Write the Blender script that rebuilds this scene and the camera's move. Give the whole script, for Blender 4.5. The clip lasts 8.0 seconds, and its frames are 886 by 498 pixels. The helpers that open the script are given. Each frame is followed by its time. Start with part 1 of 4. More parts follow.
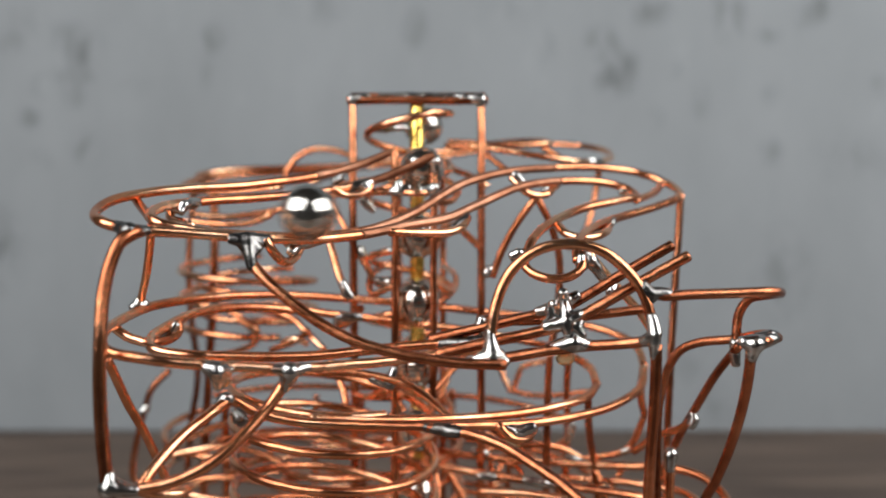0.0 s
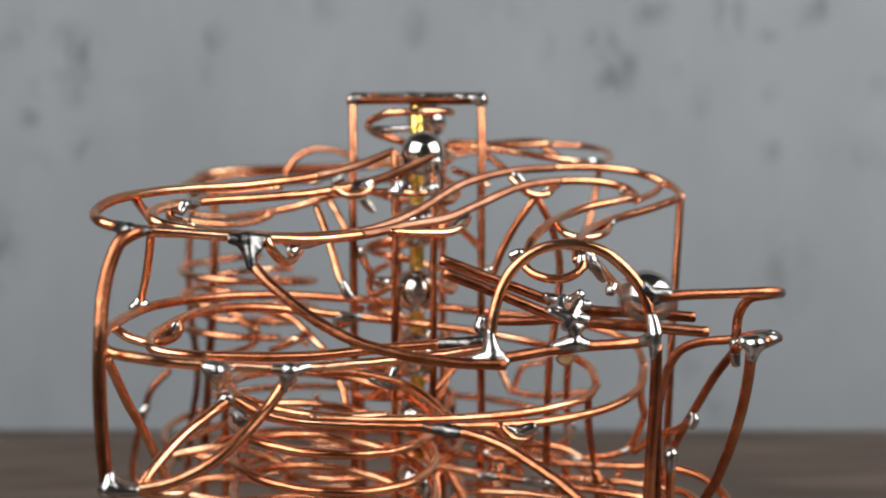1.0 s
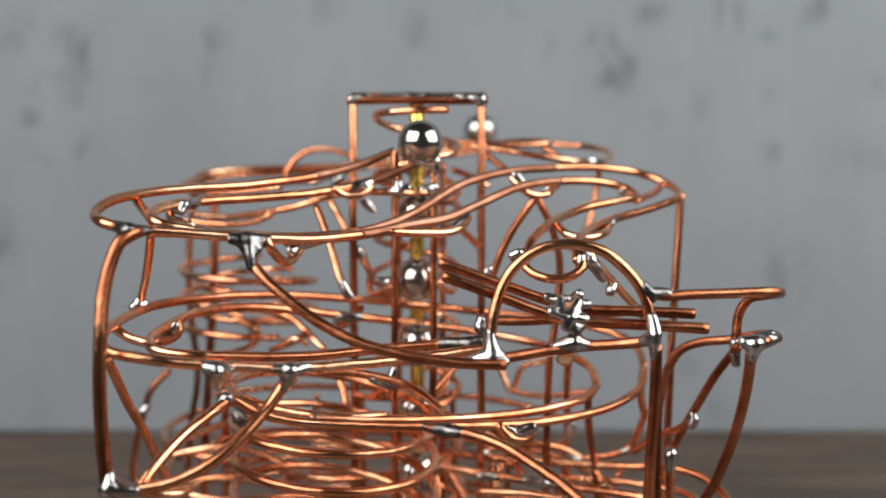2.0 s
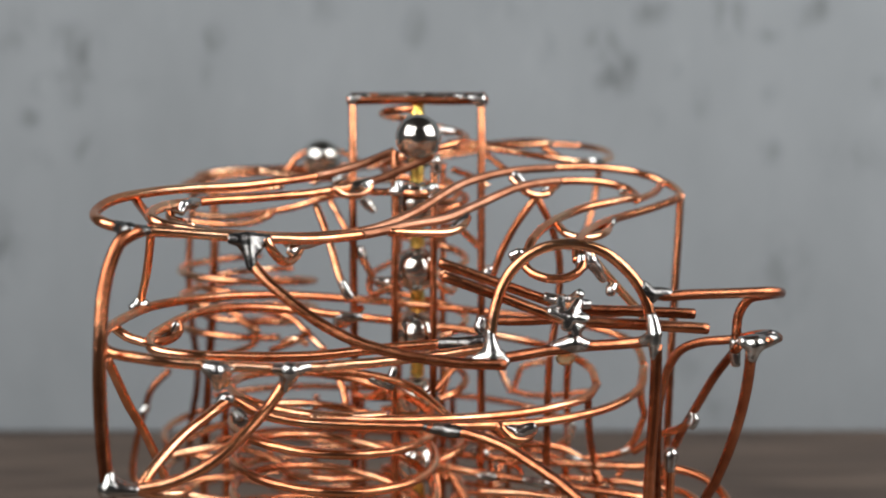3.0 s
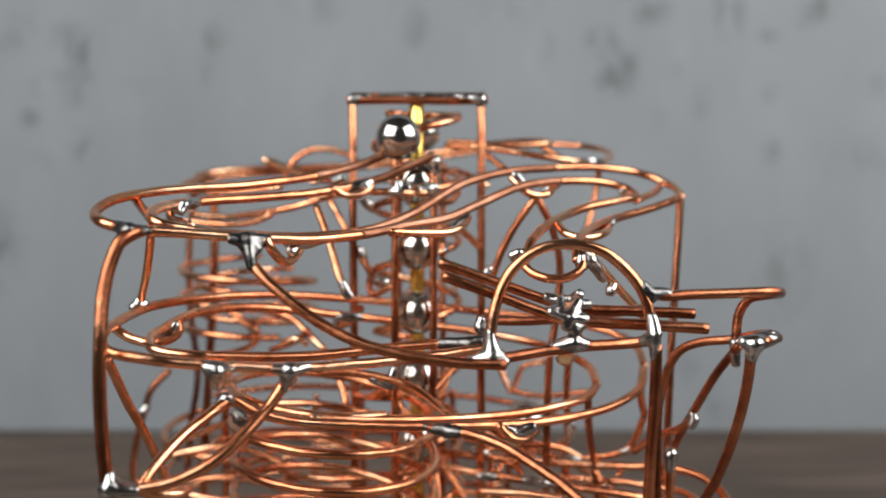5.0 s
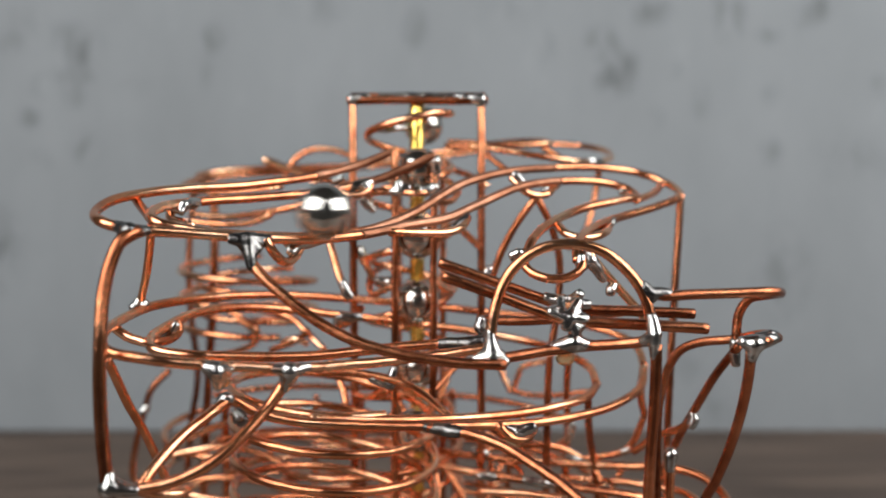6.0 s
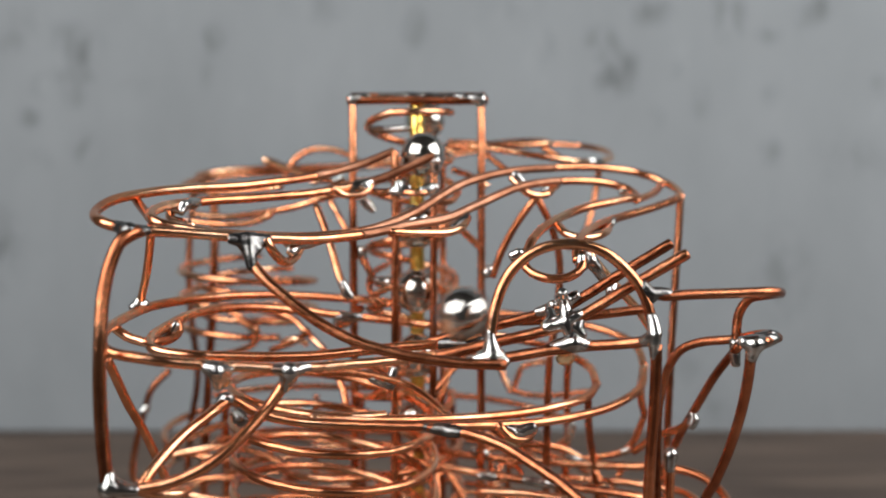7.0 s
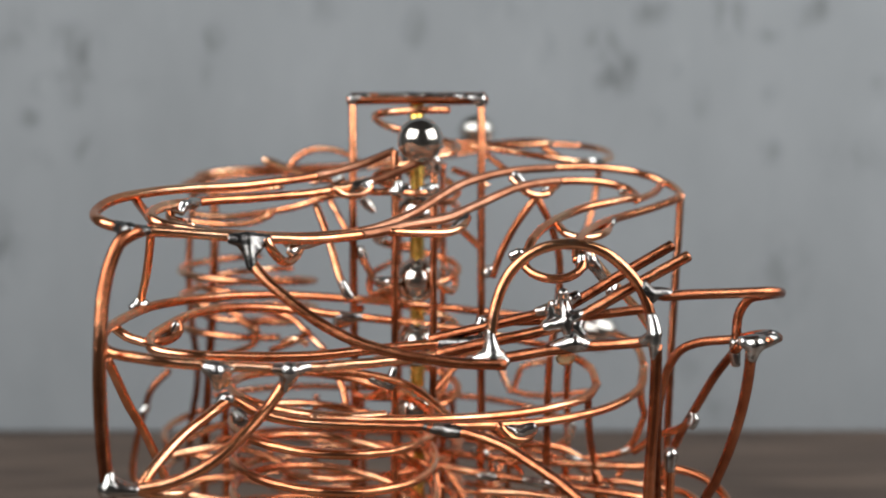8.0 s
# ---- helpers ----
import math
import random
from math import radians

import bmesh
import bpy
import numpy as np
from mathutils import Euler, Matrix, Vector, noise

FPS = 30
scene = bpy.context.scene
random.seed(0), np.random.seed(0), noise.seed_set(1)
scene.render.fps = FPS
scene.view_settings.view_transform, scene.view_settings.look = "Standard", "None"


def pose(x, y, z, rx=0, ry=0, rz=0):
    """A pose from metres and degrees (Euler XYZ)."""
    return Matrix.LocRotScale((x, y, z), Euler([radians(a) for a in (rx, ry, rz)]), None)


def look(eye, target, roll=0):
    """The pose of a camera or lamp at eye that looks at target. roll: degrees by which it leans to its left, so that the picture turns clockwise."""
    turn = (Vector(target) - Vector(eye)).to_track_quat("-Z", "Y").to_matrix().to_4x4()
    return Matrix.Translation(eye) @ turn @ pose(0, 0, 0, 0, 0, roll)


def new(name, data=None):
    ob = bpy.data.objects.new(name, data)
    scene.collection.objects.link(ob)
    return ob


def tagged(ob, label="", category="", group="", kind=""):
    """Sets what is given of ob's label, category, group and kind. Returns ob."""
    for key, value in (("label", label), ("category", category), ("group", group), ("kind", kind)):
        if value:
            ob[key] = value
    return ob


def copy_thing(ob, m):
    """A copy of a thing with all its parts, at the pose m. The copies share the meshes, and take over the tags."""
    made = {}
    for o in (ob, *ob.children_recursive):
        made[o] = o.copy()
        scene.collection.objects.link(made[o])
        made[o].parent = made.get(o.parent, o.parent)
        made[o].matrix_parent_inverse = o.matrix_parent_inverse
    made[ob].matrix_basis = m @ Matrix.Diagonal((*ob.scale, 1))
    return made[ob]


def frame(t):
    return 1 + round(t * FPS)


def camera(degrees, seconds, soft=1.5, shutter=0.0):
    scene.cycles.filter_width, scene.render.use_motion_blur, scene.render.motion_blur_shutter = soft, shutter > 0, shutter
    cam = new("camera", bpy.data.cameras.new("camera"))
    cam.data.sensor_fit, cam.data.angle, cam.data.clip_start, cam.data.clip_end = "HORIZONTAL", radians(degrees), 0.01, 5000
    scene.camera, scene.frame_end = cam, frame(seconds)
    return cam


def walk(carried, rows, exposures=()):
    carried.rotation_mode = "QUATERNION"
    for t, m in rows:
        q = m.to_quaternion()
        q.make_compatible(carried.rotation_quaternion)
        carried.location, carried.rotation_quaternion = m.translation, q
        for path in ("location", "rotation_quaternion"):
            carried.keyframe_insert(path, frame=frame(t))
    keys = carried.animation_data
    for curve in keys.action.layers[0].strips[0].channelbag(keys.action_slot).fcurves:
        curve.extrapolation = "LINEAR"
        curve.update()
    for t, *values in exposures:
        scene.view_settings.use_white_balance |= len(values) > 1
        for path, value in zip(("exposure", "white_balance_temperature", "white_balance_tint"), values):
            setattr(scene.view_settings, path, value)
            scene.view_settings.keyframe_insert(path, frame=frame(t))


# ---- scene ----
# Camera: it stands still in front of the wire marble run, slightly above its upper track.
cam = camera(50, 8.0, soft=1.8, shutter=0.3)
cam.data.dof.use_dof = True
cam.data.dof.focus_distance = 0.172
cam.data.dof.aperture_fstop = 11.5
EYE = pose(0, 0, 0.13, 86.0, 0, 0)
walk(cam, [(0.0, EYE), (8.0, EYE)])

# ---- light: two soft boxes in front, a dim room ----
world = bpy.data.worlds.new("world")
scene.world = world
world.use_nodes = True
world.node_tree.nodes["Background"].inputs["Color"].default_value = (0.80, 0.88, 1.0, 1)
world.node_tree.nodes["Background"].inputs["Strength"].default_value = 0.05


def soft_box(x, y, z, watts, width, height, target):
    lamp = bpy.data.lights.new("soft_box_light", "AREA")
    lamp.shape, lamp.size, lamp.size_y, lamp.energy = "RECTANGLE", width, height, watts
    lamp.color = (1.0, 0.985, 0.97)
    ob = new("soft_box_light", lamp)
    ob.matrix_basis = look((x, y, z), target)
    return ob


soft_box(-0.346, -0.136, 0.41, 4.65, 0.54, 0.44, (0, 0.21, 0.11))
soft_box(0.487, 0.0, 0.41, 4.9, 0.54, 0.44, (0, 0.21, 0.11))
scene.view_settings.exposure = 0.0

# ---- materials ----


def material(name):
    m = bpy.data.materials.new(name)
    m.use_nodes = True
    t = m.node_tree
    return m, t, t.nodes["Principled BSDF"]


def node(t, kind, **values):
    n = t.nodes.new(kind)
    for key, value in values.items():
        n.inputs[key.replace("_", " ")].default_value = value
    return n


def ramp(t, source, stops):
    n = t.nodes.new("ShaderNodeValToRGB")
    while len(n.color_ramp.elements) < len(stops):
        n.color_ramp.elements.new(0.5)
    for e, (p, c) in zip(n.color_ramp.elements, stops):
        e.position, e.color = p, (*c, 1)
    t.links.new(source, n.inputs[0])
    return n


def bumped(t, b, source, strength, distance):
    n = node(t, "ShaderNodeBump", Strength=strength, Distance=distance)
    t.links.new(source, n.inputs["Height"])
    t.links.new(n.outputs[0], b.inputs["Normal"])


def metal(name, low, high, rough, scale=260.0, grain=0.15):
    """Bare metal: two tones of tarnish in patches, with fine grain in gloss and relief."""
    m, t, b = material(name)
    where = t.nodes.new("ShaderNodeTexCoord")
    patch = node(t, "ShaderNodeTexNoise", Scale=scale, Detail=4.0)
    fine = node(t, "ShaderNodeTexNoise", Scale=scale * 9, Detail=3.0)
    for n in (patch, fine):
        t.links.new(where.outputs["Object"], n.inputs["Vector"])
    tone = ramp(t, patch.outputs[0], [(0.3, low), (0.62, high)])
    t.links.new(tone.outputs[0], b.inputs["Base Color"])
    b.inputs["Metallic"].default_value = 1.0
    gloss = node(t, "ShaderNodeMapRange")
    gloss.inputs["To Min"].default_value, gloss.inputs["To Max"].default_value = rough * 0.7, rough * 1.4
    t.links.new(fine.outputs[0], gloss.inputs["Value"])
    t.links.new(gloss.outputs[0], b.inputs["Roughness"])
    bumped(t, b, fine.outputs[0], grain, 0.0002)
    return m


def copper(name, low, middle, high, rough, shine, scratches):
    """Hand-worked copper wire: bright stretches, brown tarnished ones, fine scratches."""
    m, t, b = material(name)
    where = t.nodes.new("ShaderNodeTexCoord")
    own = t.nodes.new("ShaderNodeObjectInfo")
    shift = t.nodes.new("ShaderNodeVectorMath")
    shift.operation = "ADD"
    t.links.new(where.outputs["Object"], shift.inputs[0])
    t.links.new(own.outputs["Random"], shift.inputs[1])
    stretch = node(t, "ShaderNodeTexNoise", Scale=55.0, Detail=3.0, Roughness=0.5)
    speck = node(t, "ShaderNodeTexNoise", Scale=420.0, Detail=5.0, Roughness=0.7)
    for n in (stretch, speck):
        t.links.new(shift.outputs[0], n.inputs["Vector"])
    wear = t.nodes.new("ShaderNodeMath")
    wear.operation = "MULTIPLY_ADD"
    t.links.new(speck.outputs[0], wear.inputs[0])
    wear.inputs[1].default_value = 0.45
    t.links.new(stretch.outputs[0], wear.inputs[2])
    tone = ramp(t, wear.outputs[0], [(0.52, low), (0.70, middle), (0.88, high)])
    gloss = node(t, "ShaderNodeMapRange")
    for key, value in (("From Min", 0.5), ("From Max", 0.9), ("To Min", rough), ("To Max", shine)):
        gloss.inputs[key].default_value = value
    t.links.new(wear.outputs[0], gloss.inputs["Value"])
    t.links.new(gloss.outputs[0], b.inputs["Roughness"])
    b.inputs["Metallic"].default_value = 1.0
    drawn = t.nodes.new("ShaderNodeMapping")
    drawn.inputs["Scale"].default_value = (20.0, 1.8, 1.0)
    t.links.new(where.outputs["UV"], drawn.inputs["Vector"])
    scratch = node(t, "ShaderNodeTexNoise", Scale=1.0, Detail=5.0, Roughness=0.7)
    t.links.new(drawn.outputs[0], scratch.inputs["Vector"])
    mixed = t.nodes.new("ShaderNodeMath")
    mixed.operation = "MULTIPLY_ADD"
    t.links.new(scratch.outputs[0], mixed.inputs[0])
    mixed.inputs[1].default_value = 1.0
    t.links.new(speck.outputs[0], mixed.inputs[2])
    bumped(t, b, mixed.outputs[0], scratches, 0.0003)
    streak = t.nodes.new("ShaderNodeMix")
    streak.data_type, streak.blend_type = "RGBA", "MULTIPLY"
    worn = ramp(t, scratch.outputs[0], [(0.35, (0.62, 0.55, 0.52)), (0.55, (1.0, 1.0, 1.0))])
    streak.inputs[0].default_value = min(1.0, scratches * 3)
    t.links.new(tone.outputs[0], streak.inputs[6])
    t.links.new(worn.outputs[0], streak.inputs[7])
    t.links.new(streak.outputs[2], b.inputs["Base Color"])
    return m


# darker, rougher copper for chosen stretches of the upper rails
DULL_COPPER = copper("dull_dark_copper", (0.22, 0.09, 0.05), (0.40, 0.18, 0.105), (0.60, 0.31, 0.20), 0.48, 0.34, 0.34)
COPPER = copper("copper", (0.46, 0.162, 0.080), (0.84, 0.335, 0.158), (0.98, 0.585, 0.36), 0.19, 0.075, 0.21)
DRAWN = copper("brushed_copper", (0.22, 0.072, 0.034), (0.50, 0.172, 0.080), (0.80, 0.34, 0.175), 0.17, 0.08, 0.36)
SOLDER = metal("solder", (0.20, 0.20, 0.195), (0.60, 0.595, 0.58), 0.11, 420.0, 0.25)
BURNT = metal("burnt_solder", (0.03, 0.03, 0.032), (0.22, 0.215, 0.21), 0.20, 300.0, 0.5)
STEEL = metal("steel", (0.42, 0.41, 0.385), (0.50, 0.49, 0.46), 0.12, 120.0, 0.02)


def resin():
    """Amber flux left over from soldering."""
    m, t, b = material("amber_flux")
    b.inputs["Base Color"].default_value = (0.80, 0.56, 0.30, 1)
    b.inputs["Roughness"].default_value = 0.08
    b.inputs["Transmission Weight"].default_value = 0.95
    b.inputs["IOR"].default_value = 1.5
    return m


FLUX = resin()
BRASS = metal("brass", (0.62, 0.42, 0.08), (0.85, 0.62, 0.16), 0.22)


def wood():
    m, t, b = material("dark_wood")
    where = t.nodes.new("ShaderNodeTexCoord")
    place = t.nodes.new("ShaderNodeMapping")
    place.inputs["Scale"].default_value = (2.0, 22.0, 22.0)
    t.links.new(where.outputs["Object"], place.inputs["Vector"])
    grain = node(t, "ShaderNodeTexNoise", Scale=5.0, Detail=8.0, Distortion=0.6)
    t.links.new(place.outputs[0], grain.inputs["Vector"])
    tone = ramp(t, grain.outputs[0], [(0.3, (0.046, 0.031, 0.023)), (0.5, (0.093, 0.065, 0.048)), (0.7, (0.145, 0.104, 0.078))])
    t.links.new(tone.outputs[0], b.inputs["Base Color"])
    b.inputs["Roughness"].default_value = 0.5
    bumped(t, b, grain.outputs[0], 0.3, 0.001)
    return m


def plaster():
    """Grey painted board with cloudy tone and a few darker, brushed stains."""
    m, t, b = material("grey_plaster")
    where = t.nodes.new("ShaderNodeTexCoord")
    stretch = t.nodes.new("ShaderNodeMapping")
    stretch.inputs["Scale"].default_value = (1.0, 1.0, 0.45)
    t.links.new(where.outputs["Object"], stretch.inputs["Vector"])
    cloud = node(t, "ShaderNodeTexNoise", Scale=9.0, Detail=6.0, Roughness=0.6)
    streak = node(t, "ShaderNodeTexNoise", Scale=120.0, Detail=6.0, Roughness=0.62, Distortion=0.5)
    brush = node(t, "ShaderNodeTexNoise", Scale=1.0, Detail=5.0, Roughness=0.65)
    slant = t.nodes.new("ShaderNodeMapping")
    slant.inputs["Rotation"].default_value = (0, radians(38), 0)
    slant.inputs["Scale"].default_value = (55.0, 1.0, 24.0)
    t.links.new(where.outputs["Object"], slant.inputs["Vector"])
    t.links.new(slant.outputs[0], brush.inputs["Vector"])
    for n in (cloud, streak):
        t.links.new(stretch.outputs[0], n.inputs["Vector"])
    tone = ramp(t, cloud.outputs[0], [(0.25, (0.192, 0.212, 0.226)), (0.75, (0.250, 0.273, 0.291))])
    total = None
    for x, z, rx, rz, k in STAINS_WEST + STAINS_EAST:
        spot = t.nodes.new("ShaderNodeMapping")
        spot.vector_type = "POINT"
        spot.inputs["Location"].default_value = (-x / rx, 0, -z / rz)
        spot.inputs["Scale"].default_value = (1 / rx, 0, 1 / rz)
        t.links.new(where.outputs["Object"], spot.inputs["Vector"])
        size = t.nodes.new("ShaderNodeVectorMath")
        size.operation = "LENGTH"
        t.links.new(spot.outputs[0], size.inputs[0])
        fade = node(t, "ShaderNodeMapRange")
        for key, value in (("From Min", 1.7), ("From Max", 0.0), ("To Min", 0.0), ("To Max", k)):
            fade.inputs[key].default_value = value
        t.links.new(size.outputs["Value"], fade.inputs["Value"])
        if total is None:
            total = fade.outputs[0]
        else:
            add = t.nodes.new("ShaderNodeMath")
            add.operation = "ADD"
            t.links.new(total, add.inputs[0])
            t.links.new(fade.outputs[0], add.inputs[1])
            total = add.outputs[0]
    broken = node(t, "ShaderNodeMapRange")
    for key, value in (("From Min", 0.40), ("From Max", 0.62), ("To Min", 0.0), ("To Max", 1.0)):
        broken.inputs[key].default_value = value
    t.links.new(streak.outputs[0], broken.inputs["Value"])
    mask = t.nodes.new("ShaderNodeMath")
    mask.operation = "MULTIPLY"
    mask.use_clamp = True
    t.links.new(total, mask.inputs[0])
    t.links.new(broken.outputs[0], mask.inputs[1])
    mix = t.nodes.new("ShaderNodeMix")
    mix.data_type = "RGBA"
    t.links.new(mask.outputs[0], mix.inputs[0])
    strokes = ramp(t, brush.outputs[0], [(0.30, (0.955, 0.955, 0.955)), (0.52, (1.0, 1.0, 1.0)), (0.64, (1.01, 1.01, 1.01)), (0.74, (1.10, 1.10, 1.10))])
    painted = t.nodes.new("ShaderNodeMix")
    painted.data_type, painted.blend_type = "RGBA", "MULTIPLY"
    painted.inputs[0].default_value = 1.0
    t.links.new(tone.outputs[0], painted.inputs[6])
    t.links.new(strokes.outputs[0], painted.inputs[7])
    t.links.new(painted.outputs[2], mix.inputs[6])
    mix.inputs[7].default_value = (0.120, 0.134, 0.142, 1)
    t.links.new(mix.outputs[2], b.inputs["Base Color"])
    b.inputs["Roughness"].default_value = 0.7
    bumped(t, b, streak.outputs[0], 0.2, 0.001)
    return m


# stains on the board: place across, height, half width, half height (metres), strength
STAINS_WEST = [
    (-0.185, 0.194, 0.006, 0.006, 1.26),
    (-0.188, 0.184, 0.008, 0.004, 1.15),
    (-0.188, 0.174, 0.005, 0.005, 1.15),
    (-0.191, 0.204, 0.009, 0.006, 0.69),
    (-0.176, 0.202, 0.004, 0.004, 0.80),
    (-0.203, 0.179, 0.007, 0.005, 1.03),
    (-0.212, 0.163, 0.005, 0.004, 1.26),
    (-0.182, 0.148, 0.006, 0.008, 1.26),
    (-0.118, 0.203, 0.005, 0.006, 1.15),
    (-0.221, 0.201, 0.006, 0.005, 0.69),
    (-0.212, 0.213, 0.009, 0.008, 0.46),
    (-0.158, 0.179, 0.008, 0.004, 0.52),
    (-0.209, 0.141, 0.007, 0.005, 0.46),
    (-0.121, 0.185, 0.004, 0.007, 0.46),
    (-0.014, 0.208, 0.005, 0.008, 1.15),
    (-0.227, 0.096, 0.009, 0.016, 1.03),
    (-0.064, 0.219, 0.012, 0.007, 0.46),
    (0.033, 0.217, 0.016, 0.008, 0.40),
]
STAINS_EAST = [
    (0.081, 0.201, 0.007, 0.007, 1.26),
    (0.093, 0.190, 0.008, 0.006, 1.26),
    (0.088, 0.181, 0.008, 0.006, 1.49),
    (0.103, 0.217, 0.010, 0.006, 1.03),
    (0.144, 0.214, 0.008, 0.010, 1.38),
    (0.193, 0.221, 0.005, 0.007, 1.03),
    (0.184, 0.215, 0.008, 0.006, 0.69),
    (0.165, 0.205, 0.006, 0.004, 0.69),
    (0.117, 0.187, 0.004, 0.004, 0.69),
    (0.131, 0.173, 0.004, 0.008, 0.69),
    (0.167, 0.177, 0.004, 0.006, 0.69),
    (0.168, 0.145, 0.005, 0.006, 0.92),
    (0.222, 0.178, 0.004, 0.005, 0.92),
    (0.211, 0.143, 0.018, 0.010, 0.34),
    (0.109, 0.162, 0.005, 0.005, 0.46),
    (0.053, 0.197, 0.004, 0.008, 0.46),
    (0.175, 0.084, 0.012, 0.018, 0.69),
    (0.170, 0.062, 0.007, 0.008, 0.57),
    (0.143, 0.013, 0.006, 0.010, 0.69),
    (0.125, 0.032, 0.007, 0.006, 0.69),
]


def paint(name, colour):
    m, t, b = material(name)
    cloud = node(t, "ShaderNodeTexNoise", Scale=3.0, Detail=6.0)
    tone = ramp(t, cloud.outputs[0], [(0.3, tuple(c * 0.9 for c in colour)), (0.7, colour)])
    t.links.new(tone.outputs[0], b.inputs["Base Color"])
    b.inputs["Roughness"].default_value = 0.8
    return m


WOOD, PLASTER = wood(), plaster()
ROOM = paint("grey_wall_paint", (0.50, 0.49, 0.48))

# ---- mesh helpers ----
MM = 0.001


def part(name, bm, mat, parent=None, label="", smooth=True):
    """Link a bmesh as one mesh object under a thing or part."""
    me = bpy.data.meshes.new(name)
    bm.to_mesh(me)
    bm.free()
    me.materials.append(mat)
    if smooth:
        for p in me.polygons:
            p.use_smooth = True
    ob = new(name, me)
    ob.parent = parent
    return tagged(ob, label)


def spline(points, step=1.1):
    """Points of a smooth centripetal curve through the given ones (millimetres)."""
    p = [Vector(q) for q in points]
    if len(p) == 2:
        n = max(2, int((p[1] - p[0]).length / 4))
        return [p[0].lerp(p[1], i / n) for i in range(n + 1)]
    p = [2 * p[0] - p[1]] + p + [2 * p[-1] - p[-2]]
    out = []
    for a, b, c, d in zip(p, p[1:], p[2:], p[3:]):
        t0 = 0.0
        t1 = t0 + max((b - a).length, 1e-4) ** 0.5
        t2 = t1 + max((c - b).length, 1e-4) ** 0.5
        t3 = t2 + max((d - c).length, 1e-4) ** 0.5
        n = max(2, int((c - b).length / step))
        for i in range(n):
            t = t1 + (t2 - t1) * i / n
            a1 = a.lerp(b, (t - t0) / (t1 - t0))
            a2 = b.lerp(c, (t - t1) / (t2 - t1))
            a3 = c.lerp(d, (t - t2) / (t3 - t2))
            b1 = a1.lerp(a2, (t - t0) / (t2 - t0))
            b2 = a2.lerp(a3, (t - t1) / (t3 - t1))
            out.append(b1.lerp(b2, (t - t1) / (t2 - t1)))
    out.append(p[-2])
    return out


def sweep(bm, line, radius, sides=12):
    """A round wire along a line of points (millimetres), with blunt, slightly rounded ends. radius: one, or one for each point."""
    radii = radius if isinstance(radius, list) else [radius] * len(line)
    way = (line[1] - line[0]).normalized()
    side = way.orthogonal().normalized()
    rings = []

    def ring(c, r, u, v):
        return [bm.verts.new((c + (u * math.cos(a) + v * math.sin(a)) * r) * MM) for a in (2 * math.pi * k / sides for k in range(sides))]

    for i, c in enumerate(line):
        ahead = (line[min(i + 1, len(line) - 1)] - line[max(i - 1, 0)]).normalized()
        side = (side - ahead * side.dot(ahead)).normalized()
        up = ahead.cross(side)
        if i == 0:
            rings.append(ring(c - ahead * radii[0] * 0.22, radii[0] * 0.8, side, up))
        rings.append(ring(c, radii[i], side, up))
        if i == len(line) - 1:
            rings.append(ring(c + ahead * radii[-1] * 0.22, radii[-1] * 0.8, side, up))
    uv = bm.loops.layers.uv.verify()
    along = 0.0
    for i, (a, b) in enumerate(zip(rings, rings[1:])):
        step = (b[0].co - a[0].co).length / MM
        for k in range(sides):
            f = bm.faces.new((a[k], a[(k + 1) % sides], b[(k + 1) % sides], b[k]))
            for loop, u, v in zip(f.loops, (k, k + 1, k + 1, k), (along, along, along + step, along + step)):
                loop[uv].uv = (u / sides, v * 0.05)
        along += step
    bm.faces.new(rings[0][::-1])
    bm.faces.new(rings[-1])


def wire(parent, name, radius, points, label="", wobble=0.12, dull_spans=None):
    """One bent copper wire, with the slight unevenness of hand bending. The last argument gives the first and last
    points of duller, darker stretches.
    """
    line = spline(points)
    cuts = [0, len(line) - 1]
    if dull_spans:
        cuts[1:1] = [min(range(len(line)), key=lambda i: (line[i] - Vector(points[k])).length) for k in dull_spans]
    shift = random.uniform(0, 900)
    line = [q + wobble * Vector(noise.noise_vector(q * 0.09 + Vector((shift, 0, 0)))) for q in line]
    for k, (i, j) in enumerate(zip(cuts, cuts[1:])):
        if i == j:
            continue
        bm = bmesh.new()
        sweep(bm, line[i:j + 1], radius)
        dull = k % 2 == 1
        mat = DULL_COPPER if dull else DRAWN if name in ("post", "guide_rod", "bar", "strut") else COPPER
        part(name, bm, mat, parent, "dull, darker stretch of copper wire" if dull else label)


LUMPS = bpy.data.textures.new("solder_lumps", "CLOUDS")
LUMPS.noise_scale, LUMPS.noise_depth = 0.0032, 1


